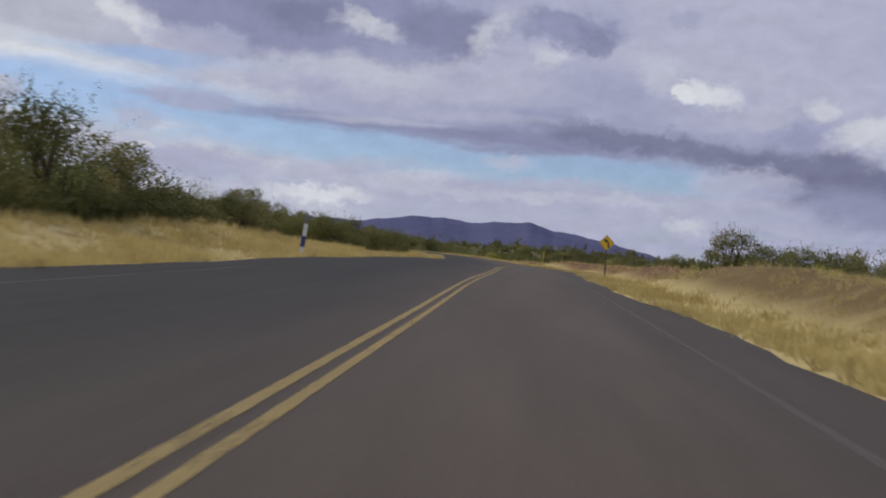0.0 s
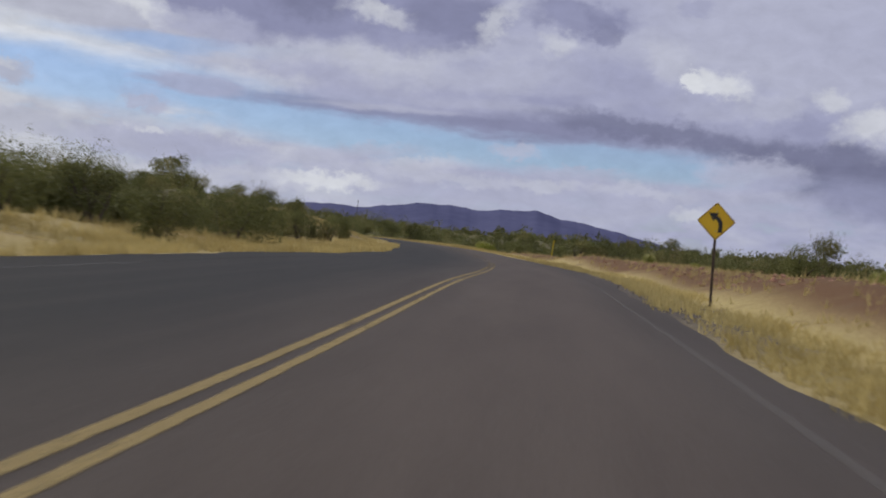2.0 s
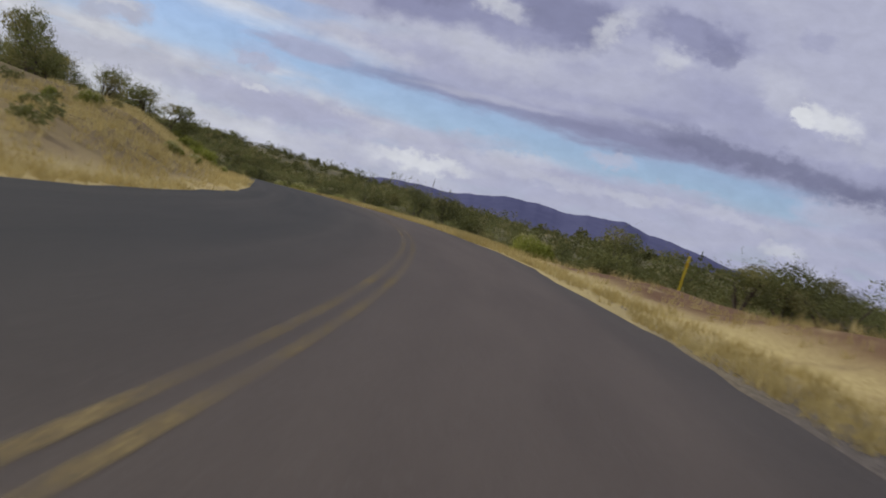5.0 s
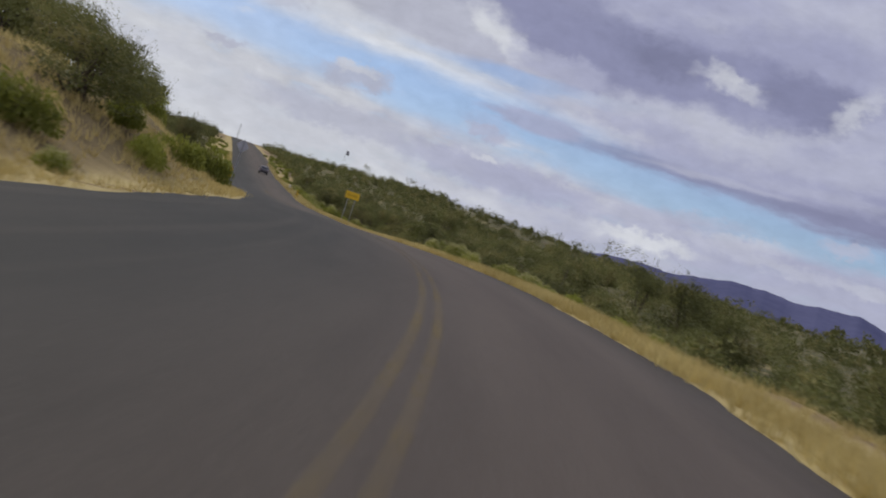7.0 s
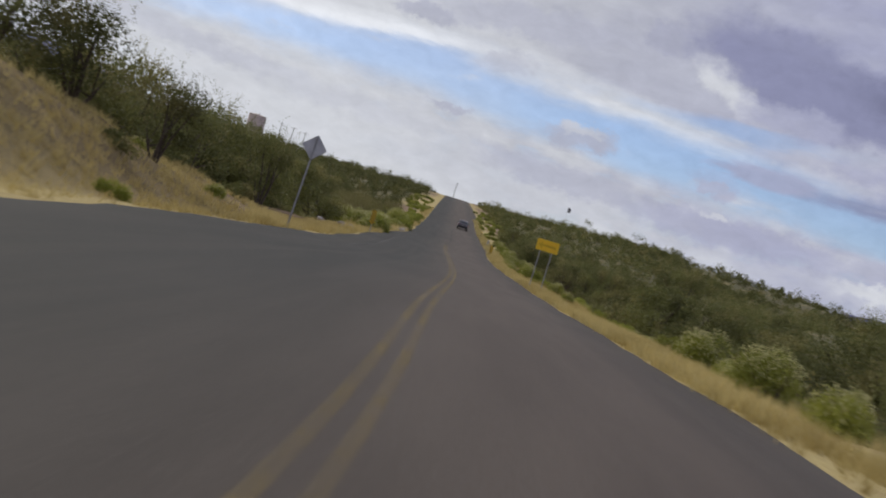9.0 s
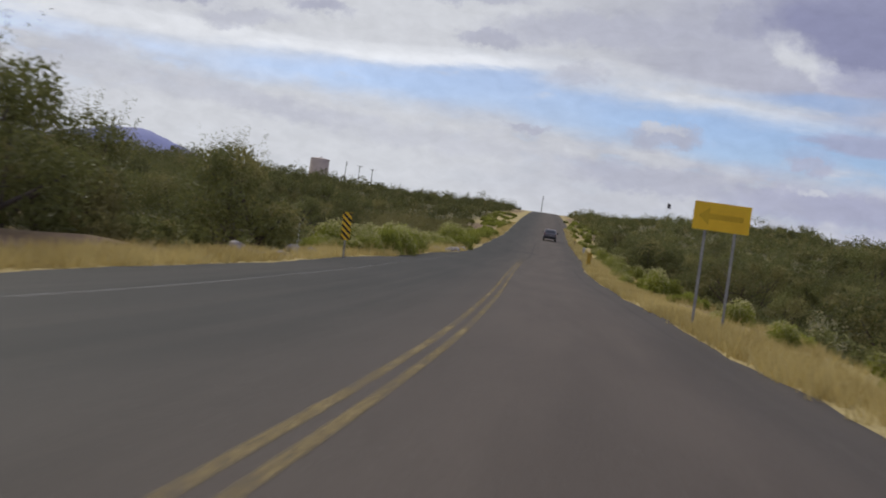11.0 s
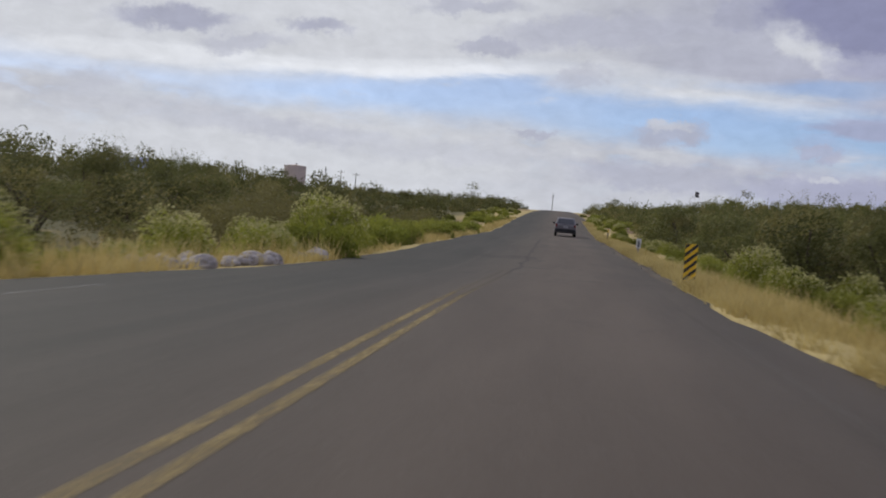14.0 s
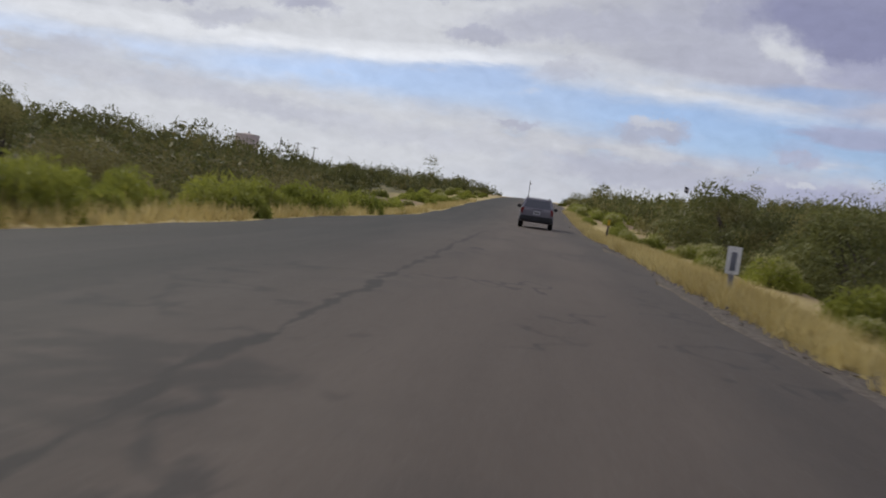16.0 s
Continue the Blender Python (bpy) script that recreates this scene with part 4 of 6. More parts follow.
TREES = [make_tree("mesquite_tree", 11, 4.6, 4.2, 5600, 0.078, "dark green mesquite tree with feathery crown", "roadside trees"),
         make_tree("mesquite_tree", 12, 5.4, 3.6, 6000, 0.078, "broad dark green mesquite tree growing low", "roadside trees", 0.35),
         make_tree("mesquite_tree", 13, 3.8, 3.4, 4600, 0.074, "dense olive-green mesquite shrub in dry grass", "roadside trees", 0.3),
         make_tree("mesquite_tree", 14, 4.2, 4.6, 4200, 0.075, "open-crowned mesquite tree with wispy shoots", "roadside trees", 0.9, None, 6, 60),
         make_tree("mesquite_tree", 15, 4.4, 4.0, 2200, 0.07, "thin grey-green tree with bare branches showing", "roadside trees", 1.0, None, 9, 70)]
TREES.append(make_tree("oak_tree", 16, 5.2, 5.0, 6500, 0.075, "tall grey-green tree with open crown on the bank", "roadside trees", 1.3, None, 7, 60))
BRUSH = [make_brush(21, 1.7, 1.05, 2300, "round rabbitbrush with pale seed heads beside the asphalt", True),
         make_brush(22, 1.3, 0.8, 1800, "small rabbitbrush topped with pale seed heads", True),
         make_brush(23, 1.5, 0.8, 2000, "yellow-green leafy bush in dry verge grass", False),
         make_brush(24, 2.2, 1.35, 2800, "large rabbitbrush with cream seed heads", True)]
USED = set()


def plant(proto, x, y, turn, size, sink=0.05, height=1.0):
    m = pose(x, y, ground_z(x, y) - sink, 0, 0, turn) @ Matrix.Diagonal((size, size, size * height, 1))
    if proto not in USED:
        USED.add(proto)
        proto.matrix_basis = m
        return proto
    made = copy_thing(proto, Matrix())
    made.matrix_basis = m
    return made


def strew(protos, count, s0, s1, l0, l1, lo, hi, apart, seed, taken, ok=None):
    rng = np.random.default_rng(seed)
    made = tries = 0
    while made < count and tries < count * 14:
        tries += 1
        s, l = rng.uniform(s0, s1), rng.uniform(l0, l1)
        p, nrm = on_line(s)
        x, y = float(p[0] + nrm[0] * l), float(p[1] + nrm[1] * l)
        size = rng.uniform(lo, hi)
        if any((x - a) ** 2 + (y - b) ** 2 < (apart * 0.5 * (size + c)) ** 2 for a, b, c in taken) or (ok and not ok(s, l)):
            continue
        taken.append((x, y, size))
        plant(protos[rng.integers(0, len(protos))], x, y, rng.uniform(0, 360), size, 0.05, rng.uniform(0.85, 1.1))
        made += 1


TAKEN = []
# trees that stand out, by place
for k, (i, s, lat, size, height) in enumerate([
        (3, 29.5, -11.6, 1.0, 0.86), (0, 33, -11.8, 0.95, 0.84), (1, 37, -11.6, 0.90, 0.80), (0, 46, -16, 0.7, 0.8), (3, 34.5, -14.5, 0.9, 0.8), 
        (2, 41.5, -11.6, 0.65, 0.7), (2, 25.5, -11.8, 0.85, 0.85), (2, 31, -10.6, 0.55, 0.6), (2, 35, -10.4, 0.5, 0.6),
        (3, 163, -11.5, 0.75, 0.8), (0, 170, -15.5, 1.15, 1.15), (0, 181, -15.5, 1.25, 1.2), (1, 174, -16, 1.0, 1.0),
        (3, 205, -13.0, 0.95, 1.0), (0, 209, -12.5, 0.95, 0.9), (1, 233, -14.0, 1.0, 1.0), (0, 229, -13.0, 1.1, 1.15), (3, 236, -15.0, 1.1, 1.0)]):
    p, nrm = on_line(s)
    x, y = float(p[0] + nrm[0] * lat), float(p[1] + nrm[1] * lat)
    TAKEN.append((x, y, size * 1.3))
    plant(TREES[i], x, y, 57.0 * k, size, 0.1, height)
# single trees that show against the sky: kind, place, height of the top, width
for k, (i, x, y, top, size) in enumerate([
        (3, 15.6, 60.0, 4.2, 0.75), (0, 18.6, 66.0, 3.9, 0.7), (2, 17.5, 58.0, 2.6, 0.5), (2, 22.0, 63.0, 2.9, 0.55), (2, 25.0, 70.0, 3.2, 0.6), (1, 20.5, 76.0, 3.4, 0.6), (2, 17.0, 80.0, 3.1, 0.5), (1, 24.0, 86.0, 3.6, 0.6), (2, 21.0, 70.0, 4.0, 0.75), (0, 22.3, 66.0, 3.8, 0.7), (3, 20.0, 63.0, 3.7, 0.6), (3, 14.5, 133.5, 4.2, 0.8), (4, 17.5, 131.0, 4.0, 0.8),
        (2, -7.55, 44.2, 2.9, 0.7), (2, -5.6, 57.2, 3.0, 0.65), (3, -6.0, 65.0, 3.05, 0.6), (2, -3.6, 62.4, 2.5, 0.5), (1, -3.4, 71.1, 2.8, 0.5), (3, -7.0, 111.4, 4.2, 0.55), (2, -4.8, 100.0, 3.0, 0.55), (1, -6.5, 105.0, 3.4, 0.55),
        (5, -33.3, 179.6, 9.6, 1.0), (3, -31.2, 184.6, 6.4, 0.6), (3, -42.0, 204.0, 7.0, 0.7), (0, -35.5, 186.0, 6.8, 0.8),
        (0, -12.7, 148.0, 5.7, 0.8), (3, -15.8, 152.5, 6.4, 0.8), (1, -18.7, 157.0, 6.3, 0.8),
        (3, -94.7, 267.1, 8.8, 0.9), (0, -90.2, 266.9, 8.4, 0.9), (3, -97.6, 280.0, 9.1, 0.9), (0, -51.5, 222.5, 6.9, 1.05), (3, -54.5, 224.5, 7.3, 0.9),
        (4, -63.7, 306.0, 8.6, 0.9), (4, -38.0, 236.0, 5.7, 0.7), (3, -57.0, 292.0, 8.0, 0.8)]):
    TAKEN.append((x, y, size * 1.3))
    tall = (4.2, 3.6, 3.4, 4.9, 4.3, 5.2)[i] * size
    plant(TREES[i], x, y, 41.0 * k, size, 0.1, max(0.55, (top - ground_z(x, y)) / tall))
for s0, s1, l0, l1, count, lo, hi, apart, seed, kinds in (
        (22, 92, -26, -16.0, 26, 0.5, 0.78, 2.4, 31, TREES[:5]), (26, 48, -13.5, -11.0, 10, 0.4, 0.6, 1.5, 48, TREES[1:3]), (46, 90, -13.5, -9.6, 34, 0.33, 0.48, 1.6, 38, TREES[1:4]), (90, 112, -14, -8.5, 10, 0.4, 0.6, 1.9, 49, TREES[1:4]), (112, 180, -30, -17, 18, 0.42, 0.66, 2.6, 32, TREES[:5]),
        (180, 208, -20, -11, 12, 0.6, 1.0, 2.3, 39, TREES[:4]), (205, 335, -30, -13.5, 50, 0.6, 1.1, 2.4, 33, TREES[:5]), (50, 128, 17, 46, 40, 0.42, 0.72, 2.2, 34, TREES[:5]),
        (128, 205, 13, 26, 18, 0.6, 0.95, 2.3, 35, TREES[:3]), (195, 242, 10.5, 30, 26, 0.75, 1.2, 2.2, 36, TREES[:5]), (242, 280, 10.5, 30, 26, 0.5, 0.8, 2.2, 74, TREES[:5]), (280, 300, 10.5, 30, 14, 0.8, 1.3, 2.2, 75, TREES[:5]), (294, 330, 10.5, 16, 12, 1.0, 1.25, 1.9, 53, TREES[:3]), (278, 345, 9.5, 22, 34, 0.95, 1.3, 2.0, 37, TREES[:3]), (214, 232, -17, -11.5, 6, 1.0, 1.35, 2.3, 40, TREES[:4])):
    strew(kinds, count, s0, s1, l0, l1, lo, hi, apart, seed, TAKEN)
# brush along the pavement: first the big ones
for k, (i, s, lat, size, height) in enumerate([
        (3, 247, -6.4, 1.05, 1.0), (2, 250.2, -6.0, 1.6, 1.15), (3, 253.2, -6.1, 1.2, 1.0), (2, 256.2, -6.2, 1.8, 1.15), (3, 259.4, -6.3, 1.15, 1.0), (3, 267, -6.1, 1.0, 0.95), (0, 264.5, -6.9, 1.2, 1.0), (0, 279.8, -6.0, 1.0, 0.95), (2, 285.2, -5.9, 0.95, 1.0), (3, 288.4, -6.6, 1.5, 1.0), (0, 290.5, -6.0, 0.9, 1.0), (2, 292.5, -5.6, 0.9, 0.9), (2, 296, -6.0, 1.3, 1.0),
        (2, 301, -6.6, 1.6, 1.1), (2, 141, -6.6, 0.9, 1.0), (2, 145, -7.2, 1.1, 1.0), (2, 155, -7.6, 1.0, 1.0), (2, 160, -6.6, 1.0, 1.1), (2, 174, -6.4, 0.9, 1.0), (2, 178.5, -10.0, 1.7, 1.4), (2, 169.5, -6.2, 1.3, 1.2),
        (3, 285.5, 7.0, 1.0, 1.1), (0, 281, 6.9, 0.9, 1.0), (0, 248.5, 6.5, 1.0, 1.2), (2, 252, 7.0, 1.4, 1.0), (0, 171.5, 6.3, 0.8, 1.0), (2, 136, 7.0, 1.2, 0.9), (0, 139, 7.8, 1.0, 0.9), (2, 152.5, -6.3, 1.0, 1.0), (2, 292, 6.6, 0.9, 0.9), (2, 296, 6.9, 1.0, 0.9), (2, 300.5, 6.5, 0.9, 0.8), (2, 304, 6.8, 1.0, 0.9), (0, 180, 6.8, 0.8, 1.0), (3, 186, 7.2, 0.9, 1.0), (3, 191, 7.0, 0.9, 1.0), (2, 174, 6.9, 1.0, 1.0)]):
    q = at(s, lat)
    TAKEN.append((q.x, q.y, size))
    plant(BRUSH[i], q.x, q.y, 73.0 * k, size, 0.05, height)
strew([BRUSH[2]], 22, 283, 335, -6.6, -5.2, 0.9, 1.5, 1.2, 55, TAKEN)
strew(BRUSH, 34, 244, 310, -8.6, -5.6, 0.7, 1.15, 1.5, 41, TAKEN, lambda s, l: not (266 < s < 283 and l > -7.6))
strew([BRUSH[2], BRUSH[1], BRUSH[2], BRUSH[0]], 30, 150, 240, 6.2, 10.0, 0.5, 0.9, 1.6, 42, TAKEN)
strew([BRUSH[2], BRUSH[1], BRUSH[2], BRUSH[0]], 44, 240, 335, 5.9, 9.5, 0.5, 0.9, 1.6, 43, TAKEN)
strew([BRUSH[2], BRUSH[1]], 14, 118, 200, -13, -5.5, 0.4, 0.75, 1.8, 44, TAKEN)
strew([BRUSH[1], BRUSH[2]], 12, 40, 118, 11, 24, 0.5, 0.9, 2.0, 45, TAKEN)
strew([BRUSH[2], BRUSH[2], BRUSH[1]], 60, 330, 470, -11, -5.2, 0.7, 1.2, 1.6, 46, TAKEN)
strew([BRUSH[2], BRUSH[2], BRUSH[1]], 50, 335, 470, 5.2, 11, 0.7, 1.2, 1.6, 47, TAKEN)


def far_scrub(name, seed, count, area, leaf, per, lo, hi, label, clear=9.0, flat=(0.35, 1.1), shoots=1, mat=None):
    """Desert scrub too far off to count, in one mesh."""
    rng = np.random.default_rng(seed)
    out = []
    s0, s1, l0, l1 = area
    for _ in range(count):
        s, l = rng.uniform(s0, s1), rng.uniform(l0, l1)
        p, nrm = on_line(s)
        x, y = p[0] + nrm[0] * l, p[1] + nrm[1] * l
        if abs(locate(x, y)[1]) < clear:
            continue
        w = rng.uniform(lo, hi) * (1.0 if rng.uniform() < 0.85 else 1.35)
        h = w * rng.uniform(*flat)
        pts, _c, grow = crown_points(rng, per, w, h, 0.15, 7, shoots)
        pts += np.array((x, y, ground_z(x, y) - 0.1))
        out.append(cards(pts, leaf * grow, leaf * 0.5 * grow, rng, 0.2))
    ob = card_mesh(name, np.concatenate(out), mat or LEAF)
    return tagged(ob, label, "scrub", kind="stuff")


far_scrub("scrub", 58, 150, (20, 210, -48, -24), 0.075, 760, 2.6, 5.0, "mixed green desert thicket behind the first trees")
far_scrub("scrub", 59, 190, (205, 345, -52, -26), 0.075, 760, 2.4, 5.2, "mixed green desert thicket behind the first trees")
far_scrub("scrub", 60, 260, (130, 345, 22, 56), 0.075, 760, 2.4, 5.0, "mixed green desert thicket below the road")
far_scrub("olive_scrub", 76, 46, (288, 350, -14.5, -9.0), 0.06, 900, 2.6, 4.0, "pale olive feathery shrubs behind the brush", 8.4, (0.65, 0.88), 2, LEAF_OLIVE)
far_scrub("scrub", 61, 460, (330, 640, -60, -9.5), 0.17, 300, 2.4, 4.6, "olive-green desert scrub on the hill")
far_scrub("scrub", 62, 620, (345, 640, 9.5, 60), 0.17, 300, 2.4, 4.6, "olive-green desert scrub on the hill")
far_scrub("scrub", 63, 400, (60, 250, 40, 118), 0.12, 300, 2.0, 4.2, "dark green desert scrub across the flat", 9.0, (0.35, 0.8))
far_scrub("scrub", 68, 480, (250, 520, 45, 118), 0.2, 190, 2.4, 4.4, "dark green desert scrub across the flat")
far_scrub("low_scrub", 69, 130, (22, 96, -14.0, -10.4), 0.075, 420, 1.2, 2.2, "low olive shrubs at the thicket's foot", 9.8, (0.45, 0.7), 0)
far_scrub("scrub", 70, 230, (44, 140, 15.5, 44), 0.072, 520, 2.0, 3.6, "olive-green thicket behind the straw field", 14.0, (0.45, 0.75), 0)
far_scrub("low_scrub", 54, 30, (112, 205, -14.0, -8.0), 0.06, 260, 0.5, 1.1, "small dry shrubs on the cut bank", 6.2, (0.5, 0.8), 0)
far_scrub("low_scrub", 56, 170, (205, 345, -16.0, -9.5), 0.075, 380, 1.2, 2.2, "low olive shrubs at the thicket's foot", 8.5, (0.45, 0.7), 0)
far_scrub("low_scrub", 52, 170, (140, 220, 9.0, 24.0), 0.09, 300, 1.6, 2.9, "low olive shrubs below the road", 8.5, (0.45, 0.7), 0)
far_scrub("low_scrub", 57, 150, (150, 345, 9.0, 13.0), 0.075, 380, 1.2, 2.2, "low olive shrubs below the road", 8.5, (0.45, 0.7), 0)
far_scrub("scrub", 64, 700, (60, 560, -118, -40), 0.2, 190, 2.4, 4.6, "dark green desert scrub across the flat")
far_scrub("scrub", 65, 1100, (200, 1300, 110, 420), 0.42, 90, 3.0, 5.0, "distant desert scrub toward the hills")
far_scrub("scrub", 66, 900, (150, 1200, -420, -110), 0.42, 90, 3.0, 5.0, "distant desert scrub toward the hills")
far_scrub("scrub", 67, 500, (-20, 330, 110, 330), 0.42, 90, 3.0, 5.0, "distant desert scrub toward the hills")


def grass(name, seed, bands, label):
    """Dry grass: tapering blades in tufts, over bands of (s0, s1, lat0, lat1, tufts a square metre, height)."""
    rng = np.random.default_rng(seed)
    V = []
    for s0, s1, l0, l1, dens, tall in bands:
        n = int(abs((s1 - s0) * (l1 - l0)) * dens)
        s, l = rng.uniform(s0, s1, n), l0 + (l1 - l0) * rng.uniform(0, 1, n)
        l = np.where(l > 0, l + half_right(s), l - half_left(s))          # counted from the pavement's edge
        keep = np.sin(s * 0.53 + 1.7 * l) + np.sin(s * 0.21 - 0.6 * l + 2) + rng.normal(0, 0.7, n) > -0.9
        s, l = s[keep], l[keep]
        p, nrm = on_line(s)
        base = np.stack([p[:, 0] + nrm[:, 0] * l, p[:, 1] + nrm[:, 1] * l, land(s, l) - 0.03], 1)
        k = 7
        base = np.repeat(base, k, 0) + rng.normal(size=(len(s) * k, 3)) * np.array((0.06, 0.06, 0.0))
        m = len(base)
        lean = rng.normal(size=(m, 3)) * 0.38
        lean[:, 2] = 1.0
        h = (tall * rng.uniform(0.5, 1.25, m))[:, None]
        side = rng.normal(size=(m, 3)) * np.array((1, 1, 0.1))
        side /= np.linalg.norm(side, axis=1)[:, None]
        w = 0.014
        top = base + lean * h
        V.append(np.stack([base - side * w, base + side * w, top], 1).reshape(-1, 3))
    ob = card_mesh(name, np.concatenate(V), STRAW)
    return tagged(ob, label, "grass", kind="stuff")


grass("dry_grass", 71, [(-8, 60, 0.02, 2.0, 26, 0.22), (60, 130, 0.25, 2.0, 20, 0.22), (130, 270, 0.02, 1.7, 42, 0.30), (270, 282, 0.1, 1.8, 32, 0.32), (262, 294, 0.4, 2.2, 6, 0.5), (282, 345, 0.35, 1.8, 44, 0.32), (345, 400, 0.4, 1.7, 16, 0.35),
                        (0, 60, 2.0, 10, 3, 0.20), (60, 112, 2.6, 9, 2, 0.24), (112, 160, 1.7, 6.0, 3, 0.26), (160, 300, 1.7, 4.4, 7, 0.3)],
      "golden dry grass along the pavement edge")
grass("dry_grass", 72, [(0, 60, -3.6, -0.02, 26, 0.22), (60, 112, -3.4, -0.02, 22, 0.24), (0, 48, -8.0, -3.6, 10, 0.30), (48, 112, -5.4, -3.4, 6, 0.3), (112, 205, -1.3, -0.05, 14, 0.18),
                        (112, 212, -6.4, -1.3, 10, 0.26), (112, 205, -10, -6.4, 4, 0.30), (195, 245, -2.2, -0.1, 26, 0.32), (245, 283, -2.0, -0.1, 20, 0.30), (283, 300, -1.4, -0.15, 9, 0.25),
                        (243, 284, -2.4, -0.2, 5, 0.62), (284, 330, -2.6, -0.3, 2, 0.5), (300, 400, -1.7, -0.1, 12, 0.35)],
      "golden dry grass on the verge and bank")


def pebbles(name, seed, bands, mat, label):
    """Loose broken stones: squashed, uneven eight-sided lumps half sunk in the ground."""
    rng = np.random.default_rng(seed)
    V, Fc = [], []
    octa = np.array([(1, 0, 0), (0, 1, 0), (-1, 0, 0), (0, -1, 0), (0, 0, 1), (0, 0, -1)], dtype=float)
    tris = np.array([(0, 1, 4), (1, 2, 4), (2, 3, 4), (3, 0, 4), (1, 0, 5), (2, 1, 5), (3, 2, 5), (0, 3, 5)])
    for s0, s1, l0, l1, dens, lo, hi in bands:
        k = int((s1 - s0) * abs(l1 - l0) * dens)
        s, l = rng.uniform(s0, s1, k), rng.uniform(l0, l1, k)
        p, nrm = on_line(s)
        c = np.stack([p[:, 0] + nrm[:, 0] * l, p[:, 1] + nrm[:, 1] * l, np.maximum(land(s, l), np.where(l < half_right(s), p[:, 2] + cross(s, l) + 0.012, -99))], 1)
        size = lo + (hi - lo) * rng.uniform(0, 1, k) ** 2.5
        for ci, r in zip(c, size):
            a = rng.uniform(0, 6.28)
            m = np.array([(math.cos(a), -math.sin(a), 0), (math.sin(a), math.cos(a), 0), (0, 0, 1)])
            Fc.append(tris + 6 * len(V))
            V.append((octa * rng.uniform(0.6, 1.2, (6, 3)) + rng.normal(0, 0.15, (6, 3))) * np.array((r, r * 0.8, r * 0.55)) @ m.T + ci + np.array((0, 0, r * 0.15)))
    ob = mesh_part(name, np.concatenate(V).tolist(), np.concatenate(Fc).tolist(), mat)
    return tagged(ob, label, "stones", kind="stuff")


GRIT = mottled("grey_gravel", (0.075, 0.064, 0.056), (0.21, 0.185, 0.165), 3.0, 30.0, 0.95, 0, 0.2, 0.3, False)
RUBBLE = mottled("red_rubble", (0.19, 0.085, 0.055), (0.42, 0.26, 0.19), 1.5, 20.0, 0.95, 0, 0.2, 0.3, False)
pebbles("gravel", 81, [(288, 345, 4.0, 4.8, 18, 0.010, 0.05), (50, 120, 4.1, 4.7, 10, 0.012, 0.05)], GRIT, "loose grey gravel at the pavement's edge")
pebbles("rubble", 82, [(62, 104, 7.2, 14.5, 2.2, 0.03, 0.17)], RUBBLE, "broken red stones on the bare bank")


# ---------------------------------------------------------------- signs and posts
def plate_bm(outline, thick):
    bm = bmesh.new()
    vs = [bm.verts.new((x, -thick / 2, z)) for x, z in outline]
    f = bm.faces.new(vs)
    r = bmesh.ops.extrude_face_region(bm, geom=[f])
    bmesh.ops.translate(bm, vec=(0, thick, 0), verts=[v for v in r["geom"] if isinstance(v, bmesh.types.BMVert)])
    bmesh.ops.recalc_face_normals(bm, faces=bm.faces)
    return bm


def rounded(outline, r, seg=3):
    """An outline with rounded corners."""
    out = []
    n = len(outline)
    for i in range(n):
        a, b, c = (Vector(outline[(i + k) % n]) for k in (-1, 0, 1))
        u, w = (a - b).normalized() * r, (c - b).normalized() * r
        for k in range(seg + 1):
            t = k / seg
            out.append(tuple((1 - t) ** 2 * (b + u) + 2 * t * (1 - t) * b + t ** 2 * (b + w)))
    return out


def u_post(bm, h, wide=0.06):
    """A flanged channel post."""
    prof = [(-wide / 2, 0), (-wide / 4, 0), (-wide / 4, 0.03), (wide / 4, 0.03), (wide / 4, 0), (wide / 2, 0), (wide / 2, 0.006), (wide / 4 + 0.006, 0.006), (wide / 4 + 0.006, 0.036), (-wide / 4 - 0.006, 0.036), (-wide / 4 - 0.006, 0.006), (-wide / 2, 0.006)]
    f = bm.faces.new([bm.verts.new((x, y, -0.4)) for x, y in prof])
    r = bmesh.ops.extrude_face_region(bm, geom=[f])
    bmesh.ops.translate(bm, vec=(0, 0, h + 0.4), verts=[v for v in r["geom"] if isinstance(v, bmesh.types.BMVert)])
    bmesh.ops.recalc_face_normals(bm, faces=bm.faces)


def diamond(r):
    return [(0, -r), (r, 0), (0, r), (-r, 0)]


def bolts(parent, zs):
    for z in zs:
        bm = bmesh.new()
        bmesh.ops.create_cone(bm, cap_ends=True, segments=6, radius1=0.012, radius2=0.010, depth=0.010, matrix=Matrix.Translation((0, -0.010, z)) @ Matrix.Rotation(math.pi / 2, 4, "X"))
        part("bolt", bm, GALV, parent)


